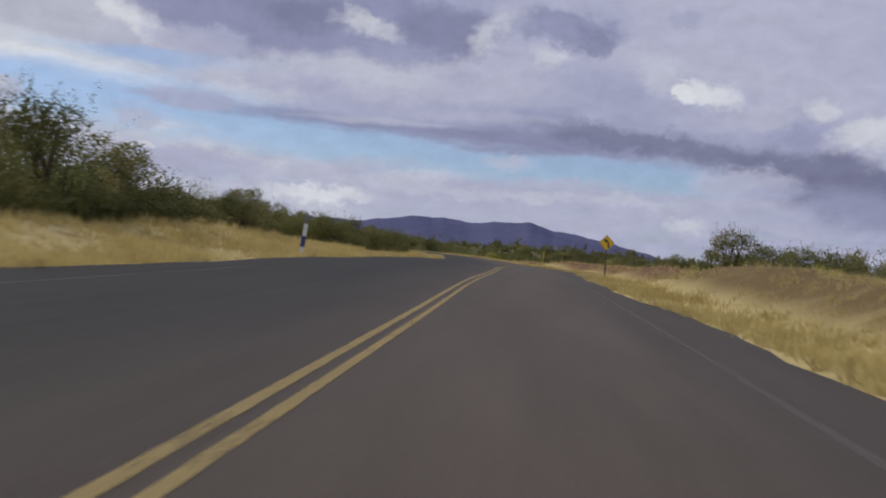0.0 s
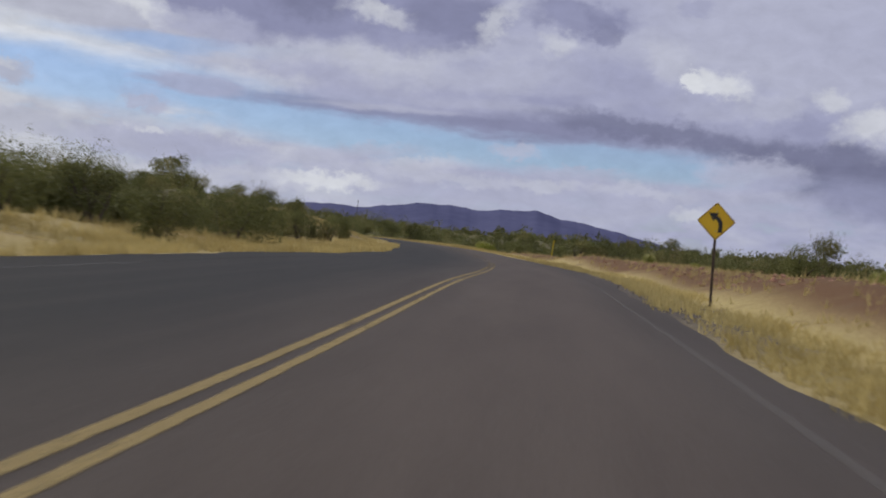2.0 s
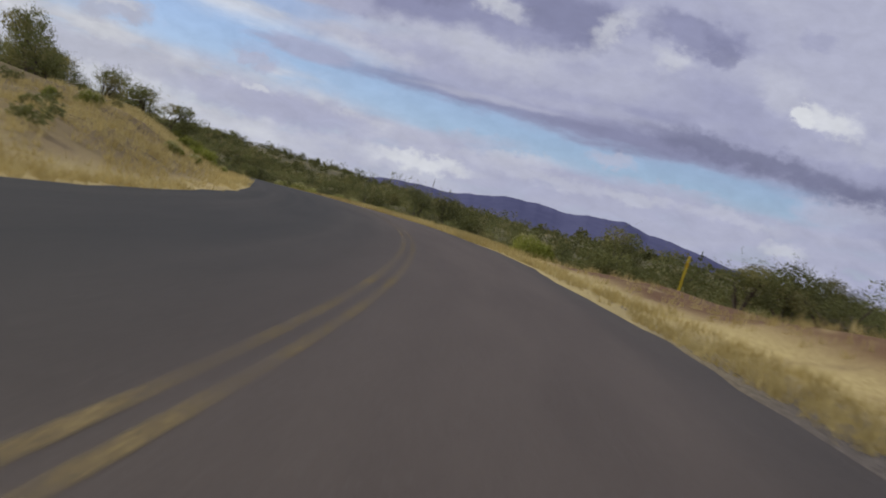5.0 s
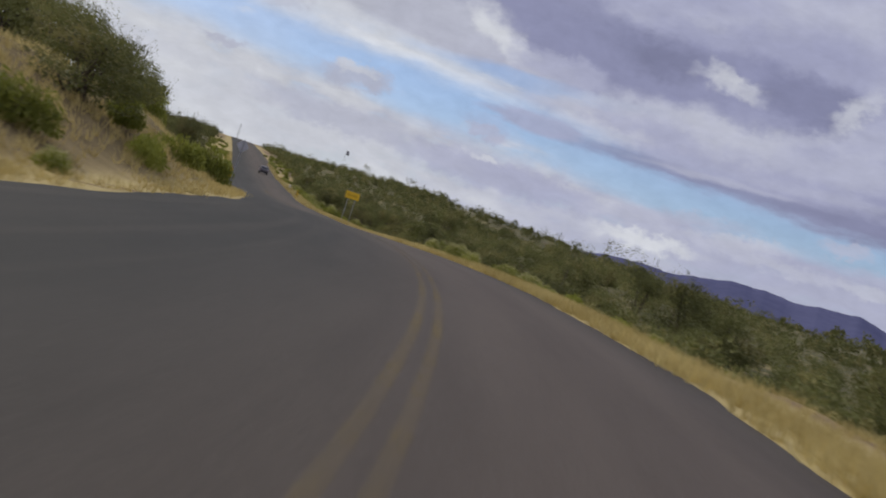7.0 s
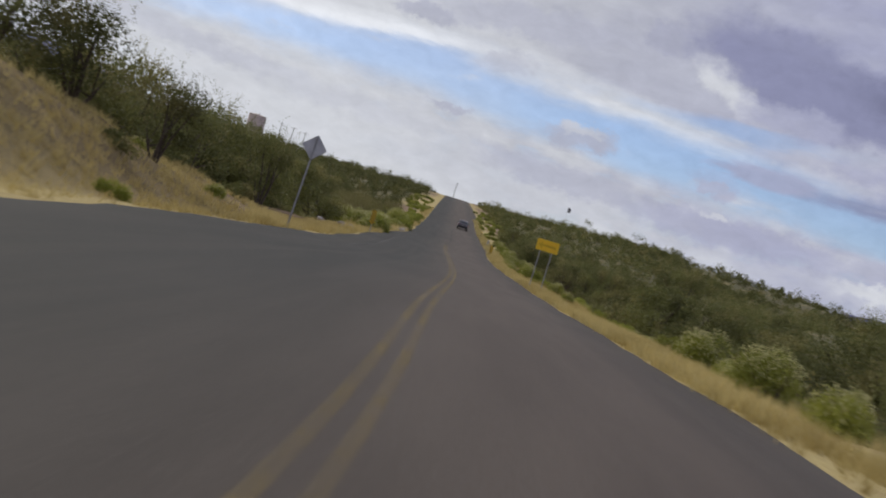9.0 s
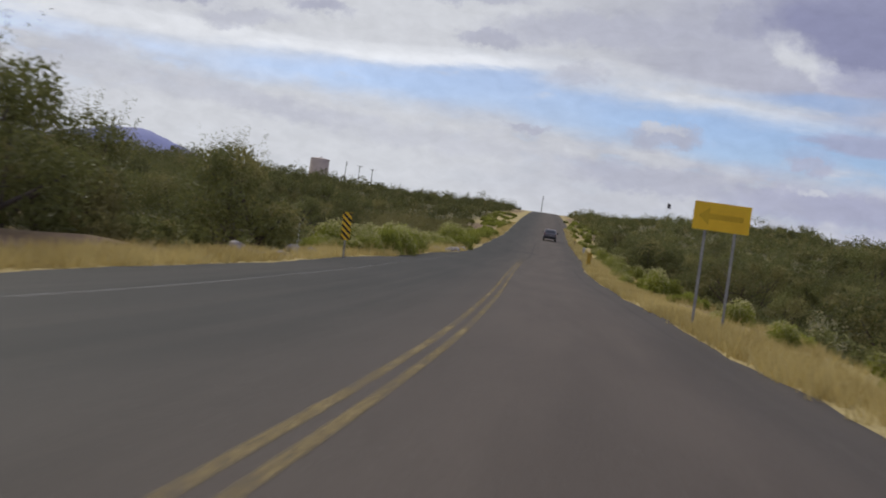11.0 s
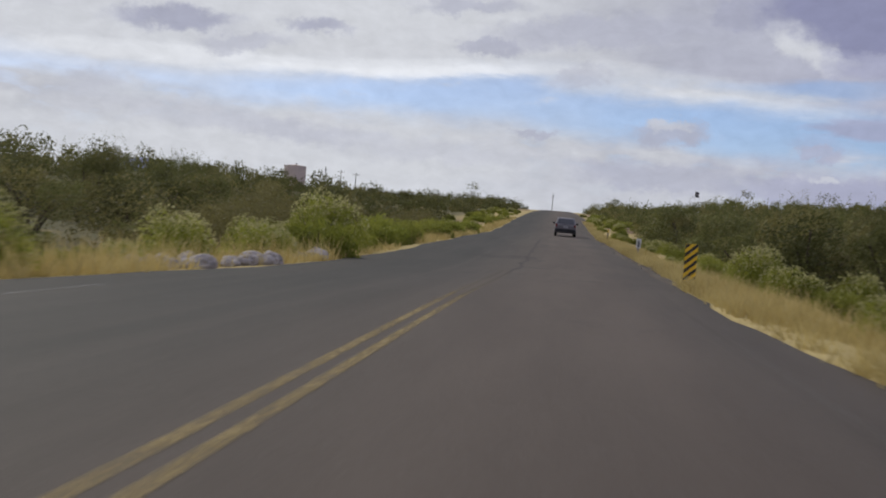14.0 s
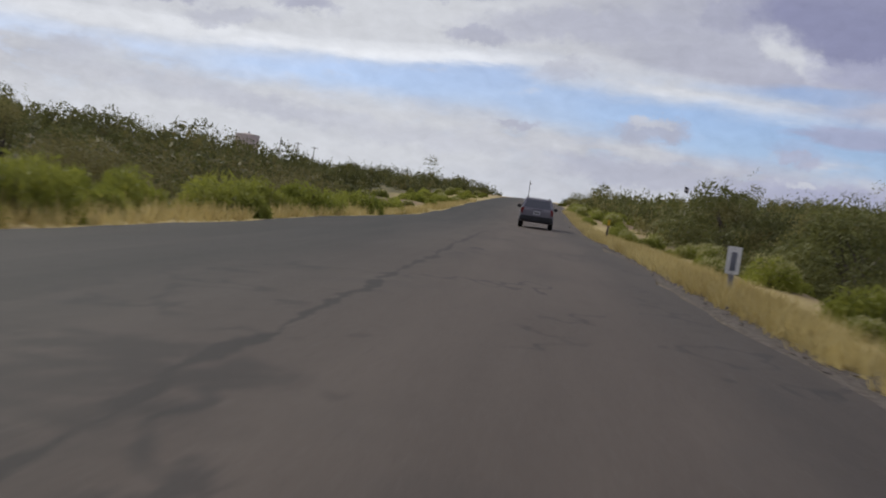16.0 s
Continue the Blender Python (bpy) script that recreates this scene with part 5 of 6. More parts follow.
def curve_sign(name, x, y, z_mid, turn, r, label, lean=0.0):
    """A diamond warning sign on a channel post; its face looks along -y before it is turned."""
    g = ground_z(x, y)
    thing = new(name)
    h = z_mid - g
    bm = bmesh.new()
    u_post(bm, h + r * 0.75)
    part("post", bm, RUSTY, thing, "rusty brown steel post")
    plate = part("panel", (lambda b: (bmesh.ops.translate(b, vec=(0, -0.004, h), verts=b.verts), b)[1])(plate_bm(rounded(diamond(r), 0.05), 0.003)), ALU, thing, "bare aluminium back of the sign")
    face = plate_bm(rounded(diamond(r - 0.004), 0.048), 0.002)
    bmesh.ops.translate(face, vec=(0, -0.0065, h), verts=face.verts)
    part("face", face, SIGN_Y, plate, "yellow reflective sheeting")
    ring = bmesh.new()
    a, b = rounded(diamond(r - 0.018), 0.04), rounded(diamond(r - 0.034), 0.035)
    va = [ring.verts.new((p[0], -0.0085, p[1] + h)) for p in a]
    vb = [ring.verts.new((p[0], -0.0085, p[1] + h)) for p in b]
    for i in range(len(va)):
        j = (i + 1) % len(va)
        ring.faces.new((va[i], va[j], vb[j], vb[i]))
    part("border", ring, SIGN_K, plate, "thin black border")
    # left-bending arrow
    arrow = bmesh.new()
    mid = [(0.090, -0.245), (0.100, -0.12), (0.088, -0.02), (0.050, 0.045), (0.0, 0.085), (-0.06, 0.105)]
    L, R = [], []
    for i, p in enumerate(mid):
        q0, q1 = Vector(mid[max(i - 1, 0)]), Vector(mid[min(i + 1, len(mid) - 1)])
        t = (q1 - q0).normalized()
        nrm = Vector((-t.y, t.x)) * 0.046
        L.append(arrow.verts.new(((p[0] + nrm.x) * r / 0.43, -0.0090, (p[1] + nrm.y) * r / 0.43 + h)))
        R.append(arrow.verts.new(((p[0] - nrm.x) * r / 0.43, -0.0090, (p[1] - nrm.y) * r / 0.43 + h)))
    for i in range(len(mid) - 1):
        arrow.faces.new((L[i], R[i], R[i + 1], L[i + 1]))
    head = [(-0.175, 0.185), (-0.065, -0.005), (0.045, 0.185)]
    arrow.faces.new([arrow.verts.new((q[0] * r / 0.43, -0.0092, q[1] * r / 0.43 + h)) for q in head])
    part("arrow", arrow, SIGN_K, plate, "black left curve arrow")
    bolts(thing, (h - r * 0.5, h + r * 0.5))
    thing.matrix_basis = pose(x, y, g, 0, lean, turn)
    return tagged(thing, label, "road sign")


def back_sign(x, y, z_mid, turn, r, label, lean=0.0):
    g = ground_z(x, y)
    thing = new("warning_sign")
    h = z_mid - g
    bm = bmesh.new()
    u_post(bm, h + r * 0.8)
    part("post", bm, GALV, thing)
    b = plate_bm(rounded(diamond(r), 0.05), 0.003)
    bmesh.ops.translate(b, vec=(0, 0.039, h), verts=b.verts)
    panel = part("panel", b, ALU, thing, "bare aluminium back of the sign")
    f = plate_bm(rounded(diamond(r - 0.004), 0.048), 0.002)
    bmesh.ops.translate(f, vec=(0, 0.0420, h), verts=f.verts)
    part("face", f, SIGN_Y, panel, "yellow reflective sheeting")
    bolts(thing, (h - r * 0.5, h + r * 0.5))
    thing.matrix_basis = pose(x, y, g, 0, lean, turn)
    return tagged(thing, label, "road sign")


def object_marker(x, y, z_top, turn, slant, label, lean=0.0, high=0.914, wide=0.305):
    """A tall panel with black and yellow diagonal stripes on a post."""
    g = ground_z(x, y)
    top = max(z_top - g, high + 0.15)
    thing = new("object_marker")
    bm = bmesh.new()
    u_post(bm, top - 0.05)
    part("post", bm, GALV, thing)
    out = rounded([(-wide / 2, -high / 2), (wide / 2, -high / 2), (wide / 2, high / 2), (-wide / 2, high / 2)], 0.035)
    b = plate_bm(out, 0.003)
    bmesh.ops.translate(b, vec=(0, -0.004, top - high / 2), verts=b.verts)
    panel = part("panel", b, SIGN_Y, thing, "yellow reflective panel")
    step, band, k = 0.203, 0.100, 0
    z = -high / 2 - wide
    while z < high / 2 + wide:
        # a stripe between two slanted lines, kept inside the panel
        lo = [(-wide / 2 + 0.004, z - slant * (-wide / 2) * 0.9), (wide / 2 - 0.004, z - slant * (wide / 2) * 0.9)]
        pts = [(lo[0][0], lo[0][1]), (lo[1][0], lo[1][1]), (lo[1][0], lo[1][1] + band), (lo[0][0], lo[0][1] + band)]
        for zc, keep in ((high / 2 - 0.006, -1), (-high / 2 + 0.006, 1)):
            res = []
            for i in range(len(pts)):
                a, c = pts[i], pts[(i + 1) % len(pts)]
                ia, ic = (a[1] - zc) * keep >= 0, (c[1] - zc) * keep >= 0
                if ia:
                    res.append(a)
                if ia != ic:
                    t = (zc - a[1]) / (c[1] - a[1])
                    res.append((a[0] + (c[0] - a[0]) * t, zc))
            pts = res
            if len(pts) < 3:
                break
        if len(pts) >= 3:
            sb = bmesh.new()
            sb.faces.new([sb.verts.new((p[0], -0.0075, p[1] + top - high / 2)) for p in pts])
            part("stripe", sb, SIGN_K, panel, "black diagonal stripe")
        z += step
    bolts(thing, (top - 0.2, top - 0.7))
    thing.matrix_basis = pose(x, y, g, 0, lean, turn)
    return tagged(thing, label, "object marker", "object markers at the culvert")


def arrow_board(x, y, z_mid, turn, label):
    g = ground_z(x, y)
    h = z_mid - g
    thing = new("arrow_sign")
    for dx in (-0.32, 0.32):
        bm = bmesh.new()
        u_post(bm, h + 0.25)
        bmesh.ops.translate(bm, vec=(dx, 0, 0), verts=bm.verts)
        part("post", bm, GALV, thing)
    b = plate_bm(rounded([(-0.61, -0.305), (0.61, -0.305), (0.61, 0.305), (-0.61, 0.305)], 0.04), 0.003)
    bmesh.ops.translate(b, vec=(0, -0.004, h), verts=b.verts)
    panel = part("panel", b, SIGN_Y, thing, "yellow reflective panel")
    arrow = bmesh.new()
    for pts in ([(-0.28, -0.06), (0.46, -0.06), (0.46, 0.06), (-0.28, 0.06)], [(-0.50, 0.0), (-0.27, -0.19), (-0.27, 0.19)]):
        arrow.faces.new([arrow.verts.new((p[0], -0.0075, p[1] + h)) for p in pts])
    part("arrow", arrow, SIGN_Y2, panel, "faded arrow")
    thing.matrix_basis = pose(x, y, g, 0, 0, turn)
    return tagged(thing, label, "road sign")


RUSTY = mottled("rusted_post", (0.075, 0.055, 0.045), (0.16, 0.115, 0.09), 3.0, 30.0, 0.85)
SIGN_Y2 = mottled("faded_arrow", (0.52, 0.32, 0.014), (0.64, 0.41, 0.018), 3.0, 20.0, 0.6)
curve_sign("warning_sign", 9.05, 61.0, 2.34, -2, 0.431, "yellow diamond curve sign on a rusty steel post", -1.0)
back_sign(-30.28, 190.5, 5.25, heading(200) + 14, 0.431, "grey back of a diamond sign on a leaning post", 2.5)
object_marker(-59.57, 267.69, 4.40, heading(283), -1, "black and yellow striped marker beside the culvert", 1.0)
object_marker(-46.63, 222.15, 4.11, heading(235), 1, "striped yellow and black marker standing in straw", -2.0)
arrow_board(-32.1, 216.4, 4.88, heading(228), "yellow rectangular arrow board beside the road")


# ---------------------------------------------------------------- slim posts
WHITE_P = mottled("white_plastic", (0.55, 0.55, 0.53), (0.72, 0.72, 0.70), 3.0, 30.0, 0.6)
BLUE_P = mottled("blue_band", (0.03, 0.04, 0.16), (0.06, 0.07, 0.24), 3.0, 30.0, 0.6)
YELLOW_P = mottled("yellow_plastic", (0.55, 0.42, 0.02), (0.68, 0.52, 0.03), 3.0, 30.0, 0.6)
GREY_P = mottled("grey_plastic", (0.10, 0.11, 0.13), (0.18, 0.19, 0.22), 3.0, 30.0, 0.6)


def slim_post(name, x, y, h, wide, mats, label, lean=0.0, turn=0.0):
    """A flexible marker post: curved strip with a rounded top and a coloured sleeve."""
    thing = new(name)
    body = [(-wide / 2, -0.3), (wide / 2, -0.3), (wide / 2, h), (-wide / 2, h)]
    b = plate_bm(rounded(body, wide * 0.3), 0.012)
    part("strip", b, mats[0], thing)
    for (z0, z1, mat, nm) in mats[1]:
        b = plate_bm([(-wide / 2 - 0.004, z0), (wide / 2 + 0.004, z0), (wide / 2 + 0.004, z1), (-wide / 2 - 0.004, z1)], 0.018)
        part(nm, b, mat, thing)
    thing.matrix_basis = pose(x, y, ground_z(x, y), 0, lean, turn)
    return tagged(thing, label, "marker post")


slim_post("marker_post", -3.98, 32.5, 0.98, 0.12, (WHITE_P, [(0.30, 0.62, BLUE_P, "sleeve"), (1.0, 1.25, GREY_P, "decal")]), "white and blue marker post in golden grass", 5, 0)
slim_post("marker_post", 12.36, 134.05, 1.40, 0.10, (YELLOW_P, [(0.95, 1.15, SIGN_Y2, "decal")]), "tilted yellow utility marker post in dry grass", 5, 12)
slim_post("delineator_post", -62.5, 238.5, 1.15, 0.09, (WHITE_P, [(0.85, 1.0, GREY_P, "reflector")]), "thin white post standing in the scrub", 0, heading(250))


def panel_delineator(x, y, z_top, turn, label):
    """A pale flat panel with a dark reflector on a channel post."""
    g = ground_z(x, y)
    h = z_top - g
    thing = new("delineator_post")
    bm = bmesh.new()
    u_post(bm, h - 0.05, 0.09)
    part("post", bm, GALV, thing, "grey steel post")
    b = plate_bm(rounded([(-0.115, -0.22), (0.115, -0.22), (0.115, 0.22), (-0.115, 0.22)], 0.02), 0.004)
    bmesh.ops.translate(b, vec=(0, -0.004, h - 0.24), verts=b.verts)
    panel = part("panel", b, WHITE_P, thing, "pale grey panel")
    b = plate_bm(rounded([(-0.045, -0.15), (0.045, -0.15), (0.045, 0.15), (-0.045, 0.15)], 0.02), 0.004)
    bmesh.ops.translate(b, vec=(0, -0.009, h - 0.26), verts=b.verts)
    part("reflector", b, GREY_P, panel, "dark reflector strip")
    bolts(thing, (h - 0.06, h - 0.44))
    thing.matrix_basis = pose(x, y, g, 0, 2, turn)
    return tagged(thing, label, "marker post")


panel_delineator(-70.45, 289.1, 5.14, heading(305) + 8, "pale panel delineator on a steel post in straw")
slim_post("marker_post", -84.1, 314.5, 1.0, 0.08, (RUSTY, [(0.72, 0.95, SIGN_Y2, "decal")]), "rusty brown marker post with a yellow decal", 3, heading(330))


# ---------------------------------------------------------------- distance: poles, flag, tank
def utility_pole(x, y, z_top, arms, label):
    g = ground_z(x, y)
    thing = new("utility_pole")
    bm = bmesh.new()
    tube(bm, (0, 0, -0.5), (0, 0, z_top - g), 0.17, 0.11, 10)
    part("pole", bm, WOODP, thing)
    h = z_top - g
    if arms:
        bm = bmesh.new()
        box(bm, 0, 0.12, h - 0.5, 2.2, 0.10, 0.12)
        part("crossarm", bm, WOODP, thing)
        for dx in (-1.0, -0.45, 0.45, 1.0):
            bm = bmesh.new()
            tube(bm, (dx, 0.12, h - 0.44), (dx, 0.12, h - 0.20), 0.05, 0.035, 8)
            part("insulator", bm, GALV, thing)
    else:
        bm = bmesh.new()
        tube(bm, (0.20, 0, h - 1.5), (0.20, 0, h - 0.75), 0.16, 0.16, 10)
        part("transformer", bm, GALV, thing, "grey transformer can")
    thing.matrix_basis = pose(x, y, g, 0, 0, 30)
    return tagged(thing, label, "pole", "poles on the hill")


utility_pole(-254.4, 622.4, 30.6, False, "weathered wooden utility pole on the crest")
utility_pole(-150.0, 604.1, 27.6, False, "weathered wooden utility pole above the scrub")
utility_pole(-50.5, 696.5, 31.0, False, "distant wooden utility pole above the scrub")
utility_pole(-284.4, 530.5, 29.2, True, "distant pole with crossarm near the tank")
utility_pole(-288.6, 527.5, 30.1, False, "distant wooden utility pole near the tank")
utility_pole(-280.7, 533.8, 28.6, True, "distant pole with crossarm near the tank")


def flagpole(x, y, z_top):
    g = ground_z(x, y)
    h = z_top - g
    thing = new("flagpole")
    bm = bmesh.new()
    tube(bm, (0, 0, -0.4), (0, 0, h), 0.09, 0.05, 10)
    part("pole", bm, WHITE_P, thing, "white pole")
    dark, pale = mottled("flag_dark", (0.02, 0.02, 0.035), (0.035, 0.03, 0.05)), mottled("flag_pale", (0.40, 0.38, 0.40), (0.5, 0.48, 0.5))
    n = 10
    for k, (mat, nm) in enumerate(((dark, "stripe"), (pale, "stripe"), (dark, "stripe"))):
        bm = bmesh.new()
        rows = []
        for i in range(n + 1):
            u = i / n
            xx = 0.06 + 1.3 * u
            yy = 0.25 * math.sin(u * 7)
            z1 = h - 0.1 - k * 0.62 - 0.85 * u - 0.15 * math.sin(u * 6)
            rows.append((bm.verts.new((xx, yy, z1)), bm.verts.new((xx, yy + 0.02, z1 - 0.62))))
        for a, b in zip(rows, rows[1:]):
            bm.faces.new((a[0], b[0], b[1], a[1]))
        r = bmesh.ops.solidify(bm, geom=bm.faces[:], thickness=0.02)
        part(nm, bm, mat, thing)
    thing.matrix_basis = pose(x, y, g, 0, 0, 20)
    tagged(thing, "white flagpole with a drooping striped flag", "flagpole")


flagpole(-195.1, 616.2, 32.9)


def water_tank(x, y, z_top, wide, high):
    thing = new("water_tank")
    g = min(ground_z(x, y), z_top - high)
    shell = mottled("faded_tank_paint", (0.50, 0.41, 0.38), (0.62, 0.52, 0.48), 0.3, 3.0, 0.7)
    h = z_top - g
    bm = bmesh.new()
    tube(bm, (0, 0, -0.5), (0, 0, h), wide / 2, wide / 2, 40)
    part("shell", bm, shell, thing)
    bm = bmesh.new()
    bmesh.ops.create_cone(bm, cap_ends=True, segments=40, radius1=wide / 2 + 0.12, radius2=0.3, depth=0.5, matrix=Matrix.Translation((0, 0, h + 0.25)))
    part("roof", bm, shell, thing)
    bm = bmesh.new()
    tube(bm, (0.4, 0, h + 0.4), (0.4, 0, h + 1.0), 0.25, 0.25, 12)
    part("vent", bm, GALV, thing)
    thing.matrix_basis = pose(x, y, g)
    tagged(thing, "faded pinkish steel water tank on the hill", "water tank")


water_tank(-297.5, 522.6, 29.5, 7.2, 4.0)


# ---------------------------------------------------------------- rocks
def rock(x, y, size, seed, label="rough grey boulder among others by the culvert"):
    rng = np.random.default_rng(seed)
    bm = bmesh.new()
    bmesh.ops.create_icosphere(bm, subdivisions=3, radius=0.5)
    ax = rng.uniform(0.7, 1.25, 3) * np.array((1.1, 1.0, 0.75))
    dirs = rng.normal(size=(7, 3))
    dirs /= np.linalg.norm(dirs, axis=1)[:, None]
    for v in bm.verts:
        d = v.co.normalized()
        r = 0.5
        for q, cut in zip(dirs, rng.uniform(0.34, 0.46, 7)):          # flat broken sides
            t = d.dot(Vector(q))
            if t > 0:
                r = min(r, cut / t)
        v.co = Vector((d.x * r * ax[0], d.y * r * ax[1], d.z * r * ax[2])) * size
    ob = part("rock", bm, ROCK)
    ob.matrix_basis = pose(x, y, ground_z(x, y) + size * 0.16, rng.uniform(-15, 15), rng.uniform(-15, 15), rng.uniform(0, 360))
    return tagged(ob, label, "rock", "boulders by the culvert")


rr = np.random.default_rng(91)
for k in range(44):
    q = at(rr.uniform(272.2, 276.6) if k % 3 else rr.uniform(279.0, 282.2), -rr.uniform(4.7, 6.3) if k % 3 else -rr.uniform(4.65, 5.5))
    rock(q.x, q.y, rr.uniform(0.25, 0.55), 200 + k)
for k in range(9):
    q = at(rr.uniform(229, 237), -rr.uniform(6.6, 8.4))
    rock(q.x, q.y, rr.uniform(0.25, 0.5), 300 + k)


# ---------------------------------------------------------------- the car
def car(s, lat):
    """A small dark estate car seen from behind; it points along +y."""
    paint = mottled("dark_grey_paint", (0.150, 0.140, 0.155), (0.190, 0.178, 0.195), 1.0, 30.0, 0.32, 0.4, 0.6, 0.0)
    trim = mottled("black_trim", (0.015, 0.015, 0.016), (0.028, 0.028, 0.030), 3.0, 40.0, 0.65)
    glass, gn, gb = material("tinted_glass", 0.12, 0.0, 0.9)
    gb.inputs["Base Color"].default_value = (0.045, 0.047, 0.052, 1)
    lamp = mottled("red_lens", (0.14, 0.010, 0.010), (0.20, 0.014, 0.012), 8.0, 60.0, 0.25)
    white = mottled("pale_plate", (0.45, 0.45, 0.45), (0.6, 0.6, 0.6), 8.0, 60.0, 0.5)
    rubber = mottled("tyre_rubber", (0.012, 0.012, 0.012), (0.025, 0.024, 0.022), 8.0, 60.0, 0.9)
    thing = new("car")

    def loft(sections, mat, name, parent=thing, label=""):
        bm = bmesh.new()
        rings = [[bm.verts.new(v) for v in r] for r in sections]
        n = len(rings[0])
        for a, b in zip(rings, rings[1:]):
            for i in range(n):
                bm.faces.new((a[i], a[(i + 1) % n], b[(i + 1) % n], b[i]))
        bm.faces.new(rings[0][::-1])
        bm.faces.new(rings[-1])
        bmesh.ops.recalc_face_normals(bm, faces=bm.faces)
        es = [e for e in bm.edges if len(e.link_faces) == 2 and e.calc_face_angle(0) > 0.35]
        bmesh.ops.bevel(bm, geom=es, offset=0.03, segments=2, affect="EDGES")
        return part(name, bm, mat, parent, label)

    def ring(y, half, z0, z1, taper=0.06):
        h = z1 - z0
        return [(-half + taper, y, z0), (half - taper, y, z0), (half, y, z0 + h * 0.35), (half - 0.02, y, z0 + h * 0.7), (half - 0.07, y, z1), (-half + 0.07, y, z1), (-half + 0.02, y, z0 + h * 0.7), (-half, y, z0 + h * 0.35)]

    loft([ring(-2.15, 0.80, 0.42, 0.92), ring(-2.05, 0.86, 0.32, 1.00), ring(-1.0, 0.88, 0.28, 1.02), ring(0.9, 0.88, 0.28, 1.00), ring(1.9, 0.84, 0.30, 0.90), ring(2.2, 0.72, 0.40, 0.78)], paint, "body")

    def cab(y, half, z0, z1, top):
        return [(-half, y, z0), (half, y, z0), (top, y, z1), (-top, y, z1)]

    loft([[(-0.80, -2.04, 0.98), (0.80, -2.04, 0.98), (0.64, -1.72, 1.50), (-0.64, -1.72, 1.50)],
          [(-0.82, -1.85, 0.98), (0.82, -1.85, 0.98), (0.66, -1.45, 1.56), (-0.66, -1.45, 1.56)],
          [(-0.82, 0.2, 0.98), (0.82, 0.2, 0.98), (0.66, -0.1, 1.55), (-0.66, -0.1, 1.55)],
          [(-0.80, 1.15, 0.97), (0.80, 1.15, 0.97), (0.64, 0.30, 1.50), (-0.64, 0.30, 1.50)]], paint, "cabin")

    def quad(name, pts, mat, label="", parent=thing, thick=0.012):
        bm = bmesh.new()
        f = bm.faces.new([bm.verts.new(p) for p in pts])
        bm.normal_update()
        nrm = f.normal.copy()
        r = bmesh.ops.extrude_face_region(bm, geom=[f])
        bmesh.ops.translate(bm, vec=nrm * thick, verts=[v for v in r["geom"] if isinstance(v, bmesh.types.BMVert)])
        bmesh.ops.recalc_face_normals(bm, faces=bm.faces)
        return part(name, bm, mat, parent, label)

    quad("rear_window", [(-0.68, -2.000, 1.05), (0.68, -2.000, 1.05), (0.575, -1.760, 1.45), (-0.575, -1.760, 1.45)], glass, "dark tinted rear window")
    quad("windscreen", [(0.70, 1.06, 1.03), (-0.70, 1.06, 1.03), (-0.60, 0.42, 1.46), (0.60, 0.42, 1.46)], glass)
    for sx in (-1, 1):
        for y0, y1, t0, t1 in ((-1.75, -0.95, -1.42, -0.95), (-0.88, 0.0, -0.88, -0.12), (0.08, 0.98, -0.04, 0.33)):
            pts = [(sx * 0.822, y0, 1.03), (sx * 0.822, y1, 1.03), (sx * 0.687, t1, 1.47), (sx * 0.687, t0, 1.47)]
            quad("side_window", pts if sx > 0 else pts[::-1], glass)
    bm = bmesh.new()
    box(bm, 0, -2.13, 0.50, 1.66, 0.20, 0.26, None, 0.05)
    part("rear_bumper", bm, trim, thing)
    bm = bmesh.new()
    box(bm, 0, 2.17, 0.46, 1.55, 0.20, 0.24, None, 0.05)
    part("front_bumper", bm, trim, thing)
    for sx in (-1, 1):
        bm = bmesh.new()
        box(bm, sx * 0.74, -2.10, 0.86, 0.16, 0.10, 0.30, None, 0.025)
        part("tail_light", bm, lamp, thing, "red tail light")
        bm = bmesh.new()
        box(bm, sx * 0.97, 0.62, 1.05, 0.20, 0.10, 0.15, None, 0.03)
        part("mirror", bm, trim, thing)
        bm = bmesh.new()
        tube(bm, (sx * 0.56, -1.55, 1.60), (sx * 0.56, 0.05, 1.60), 0.02, 0.02, 8)
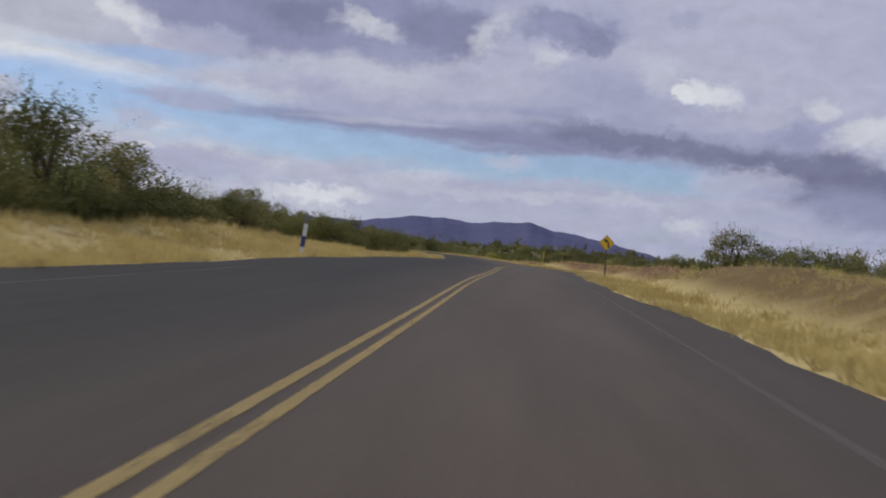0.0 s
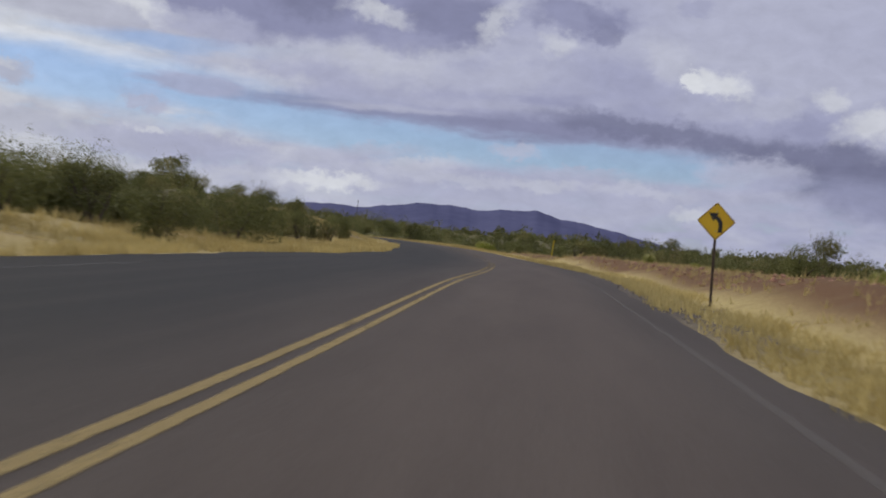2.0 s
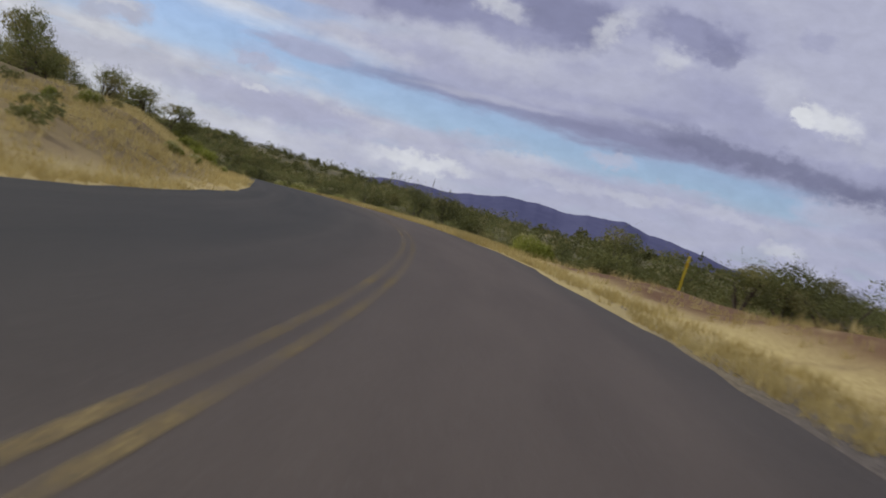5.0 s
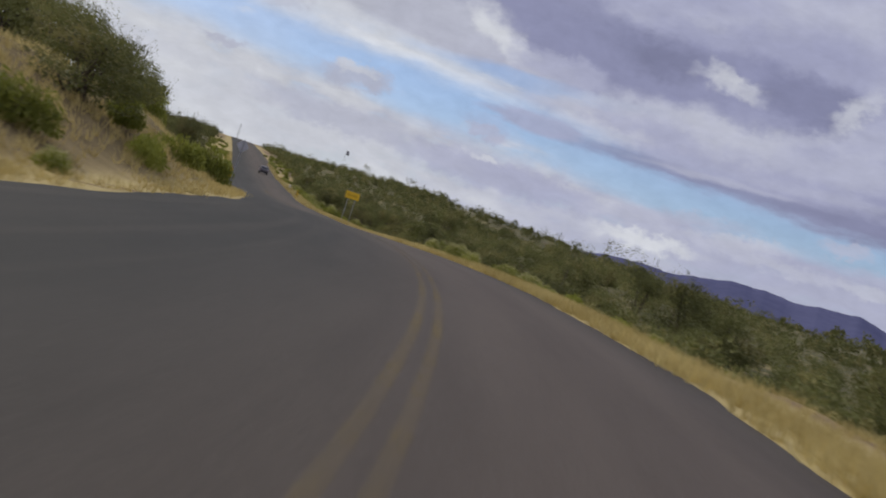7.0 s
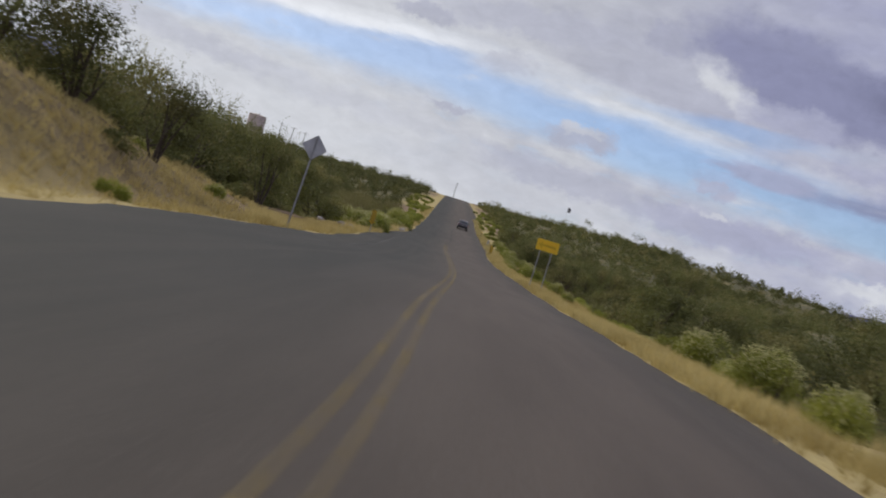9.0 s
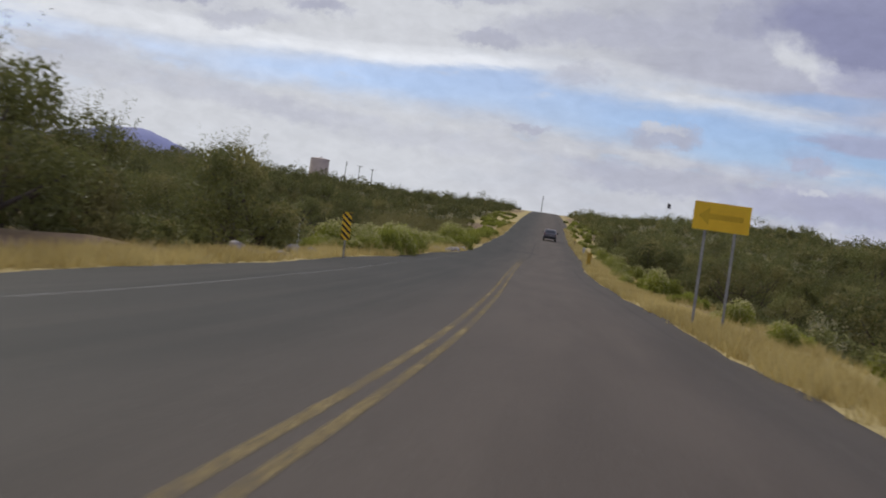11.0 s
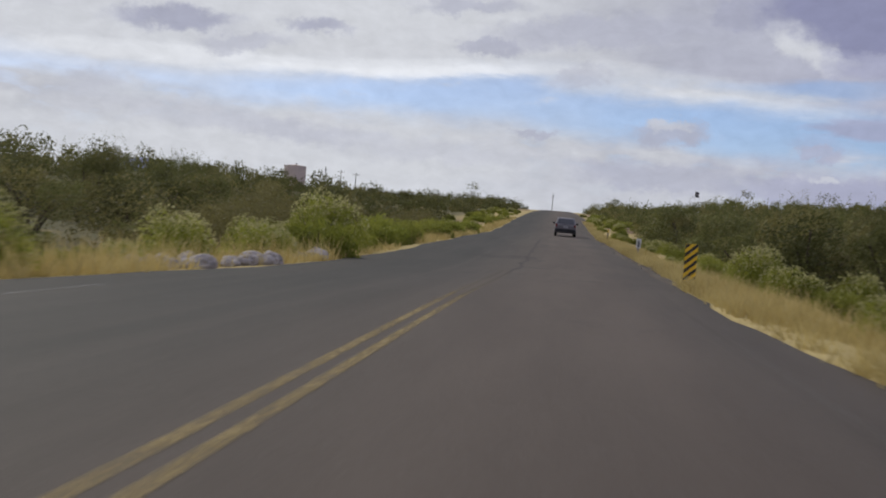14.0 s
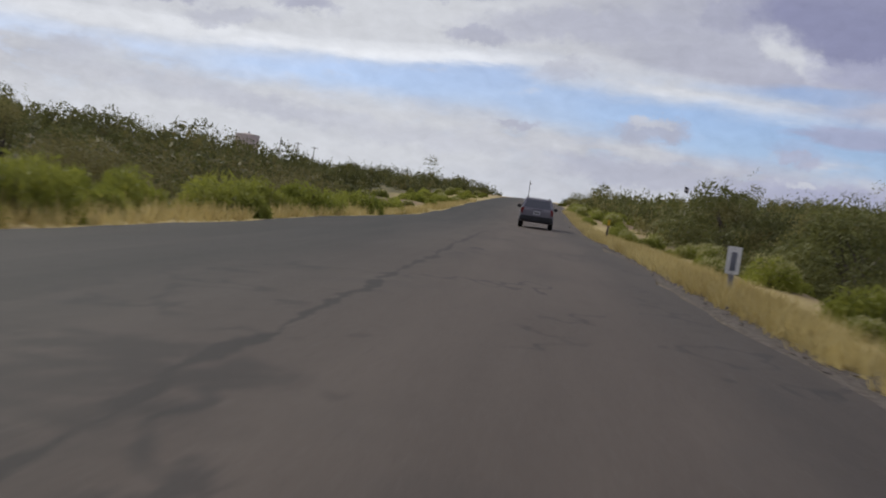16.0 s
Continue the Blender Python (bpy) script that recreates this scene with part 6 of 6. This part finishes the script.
        for yy in (-1.5, -0.75, 0.0):
            box(bm, sx * 0.56, yy, 1.575, 0.03, 0.08, 0.05)
        part("roof_rail", bm, trim, thing)
        bm = bmesh.new()
        box(bm, sx * 0.66, 2.14, 0.72, 0.26, 0.10, 0.14, None, 0.03)
        part("headlight", bm, white, thing)
    bm = bmesh.new()
    box(bm, 0, -2.145, 0.80, 0.34, 0.03, 0.17, None, 0.008)
    plate = part("number_plate", bm, white, thing, "pale number plate")
    bm = bmesh.new()
    box(bm, 0, -2.163, 0.80, 0.26, 0.006, 0.06)
    part("bar", bm, trim, plate)
    bm = bmesh.new()
    box(bm, 0, -2.085, 0.955, 0.6, 0.05, 0.05, None, 0.012)
    part("tailgate_handle", bm, trim, thing)
    for sx in (-1, 1):
        for yy in (-1.30, 1.35):
            bm = bmesh.new()
            q = Matrix.Translation((sx * 0.77, yy, 0.325)) @ Matrix.Rotation(math.pi / 2, 4, "Y")
            bmesh.ops.create_cone(bm, cap_ends=True, segments=28, radius1=0.325, radius2=0.325, depth=0.21, matrix=q)
            bmesh.ops.bevel(bm, geom=[e for e in bm.edges if e.calc_face_angle(0) > 1.0], offset=0.03, segments=2, affect="EDGES")
            wheel = part("tyre", bm, rubber, thing)
            bm = bmesh.new()
            q = Matrix.Translation((sx * 0.80, yy, 0.325)) @ Matrix.Rotation(math.pi / 2, 4, "Y")
            bmesh.ops.create_cone(bm, cap_ends=True, segments=20, radius1=0.20, radius2=0.20, depth=0.17, matrix=q)
            part("rim", bm, GALV, wheel)
    p, _ = on_line(s)
    _, nrm = on_line(s)
    x, y = float(p[0] + nrm[0] * lat), float(p[1] + nrm[1] * lat)
    p2, _ = on_line(s + 3)
    pitch = math.degrees(math.atan2(float(p2[2] - p[2]), 3.0))
    thing.matrix_basis = pose(x, y, float(p[2] + cross(s, lat)) + 0.014, pitch, 0.9, heading(s)) @ Matrix.Diagonal((0.96, 1.0, 0.96, 1.0))
    tagged(thing, "dark grey estate car standing on the road", "car")


car(344, 1.75)
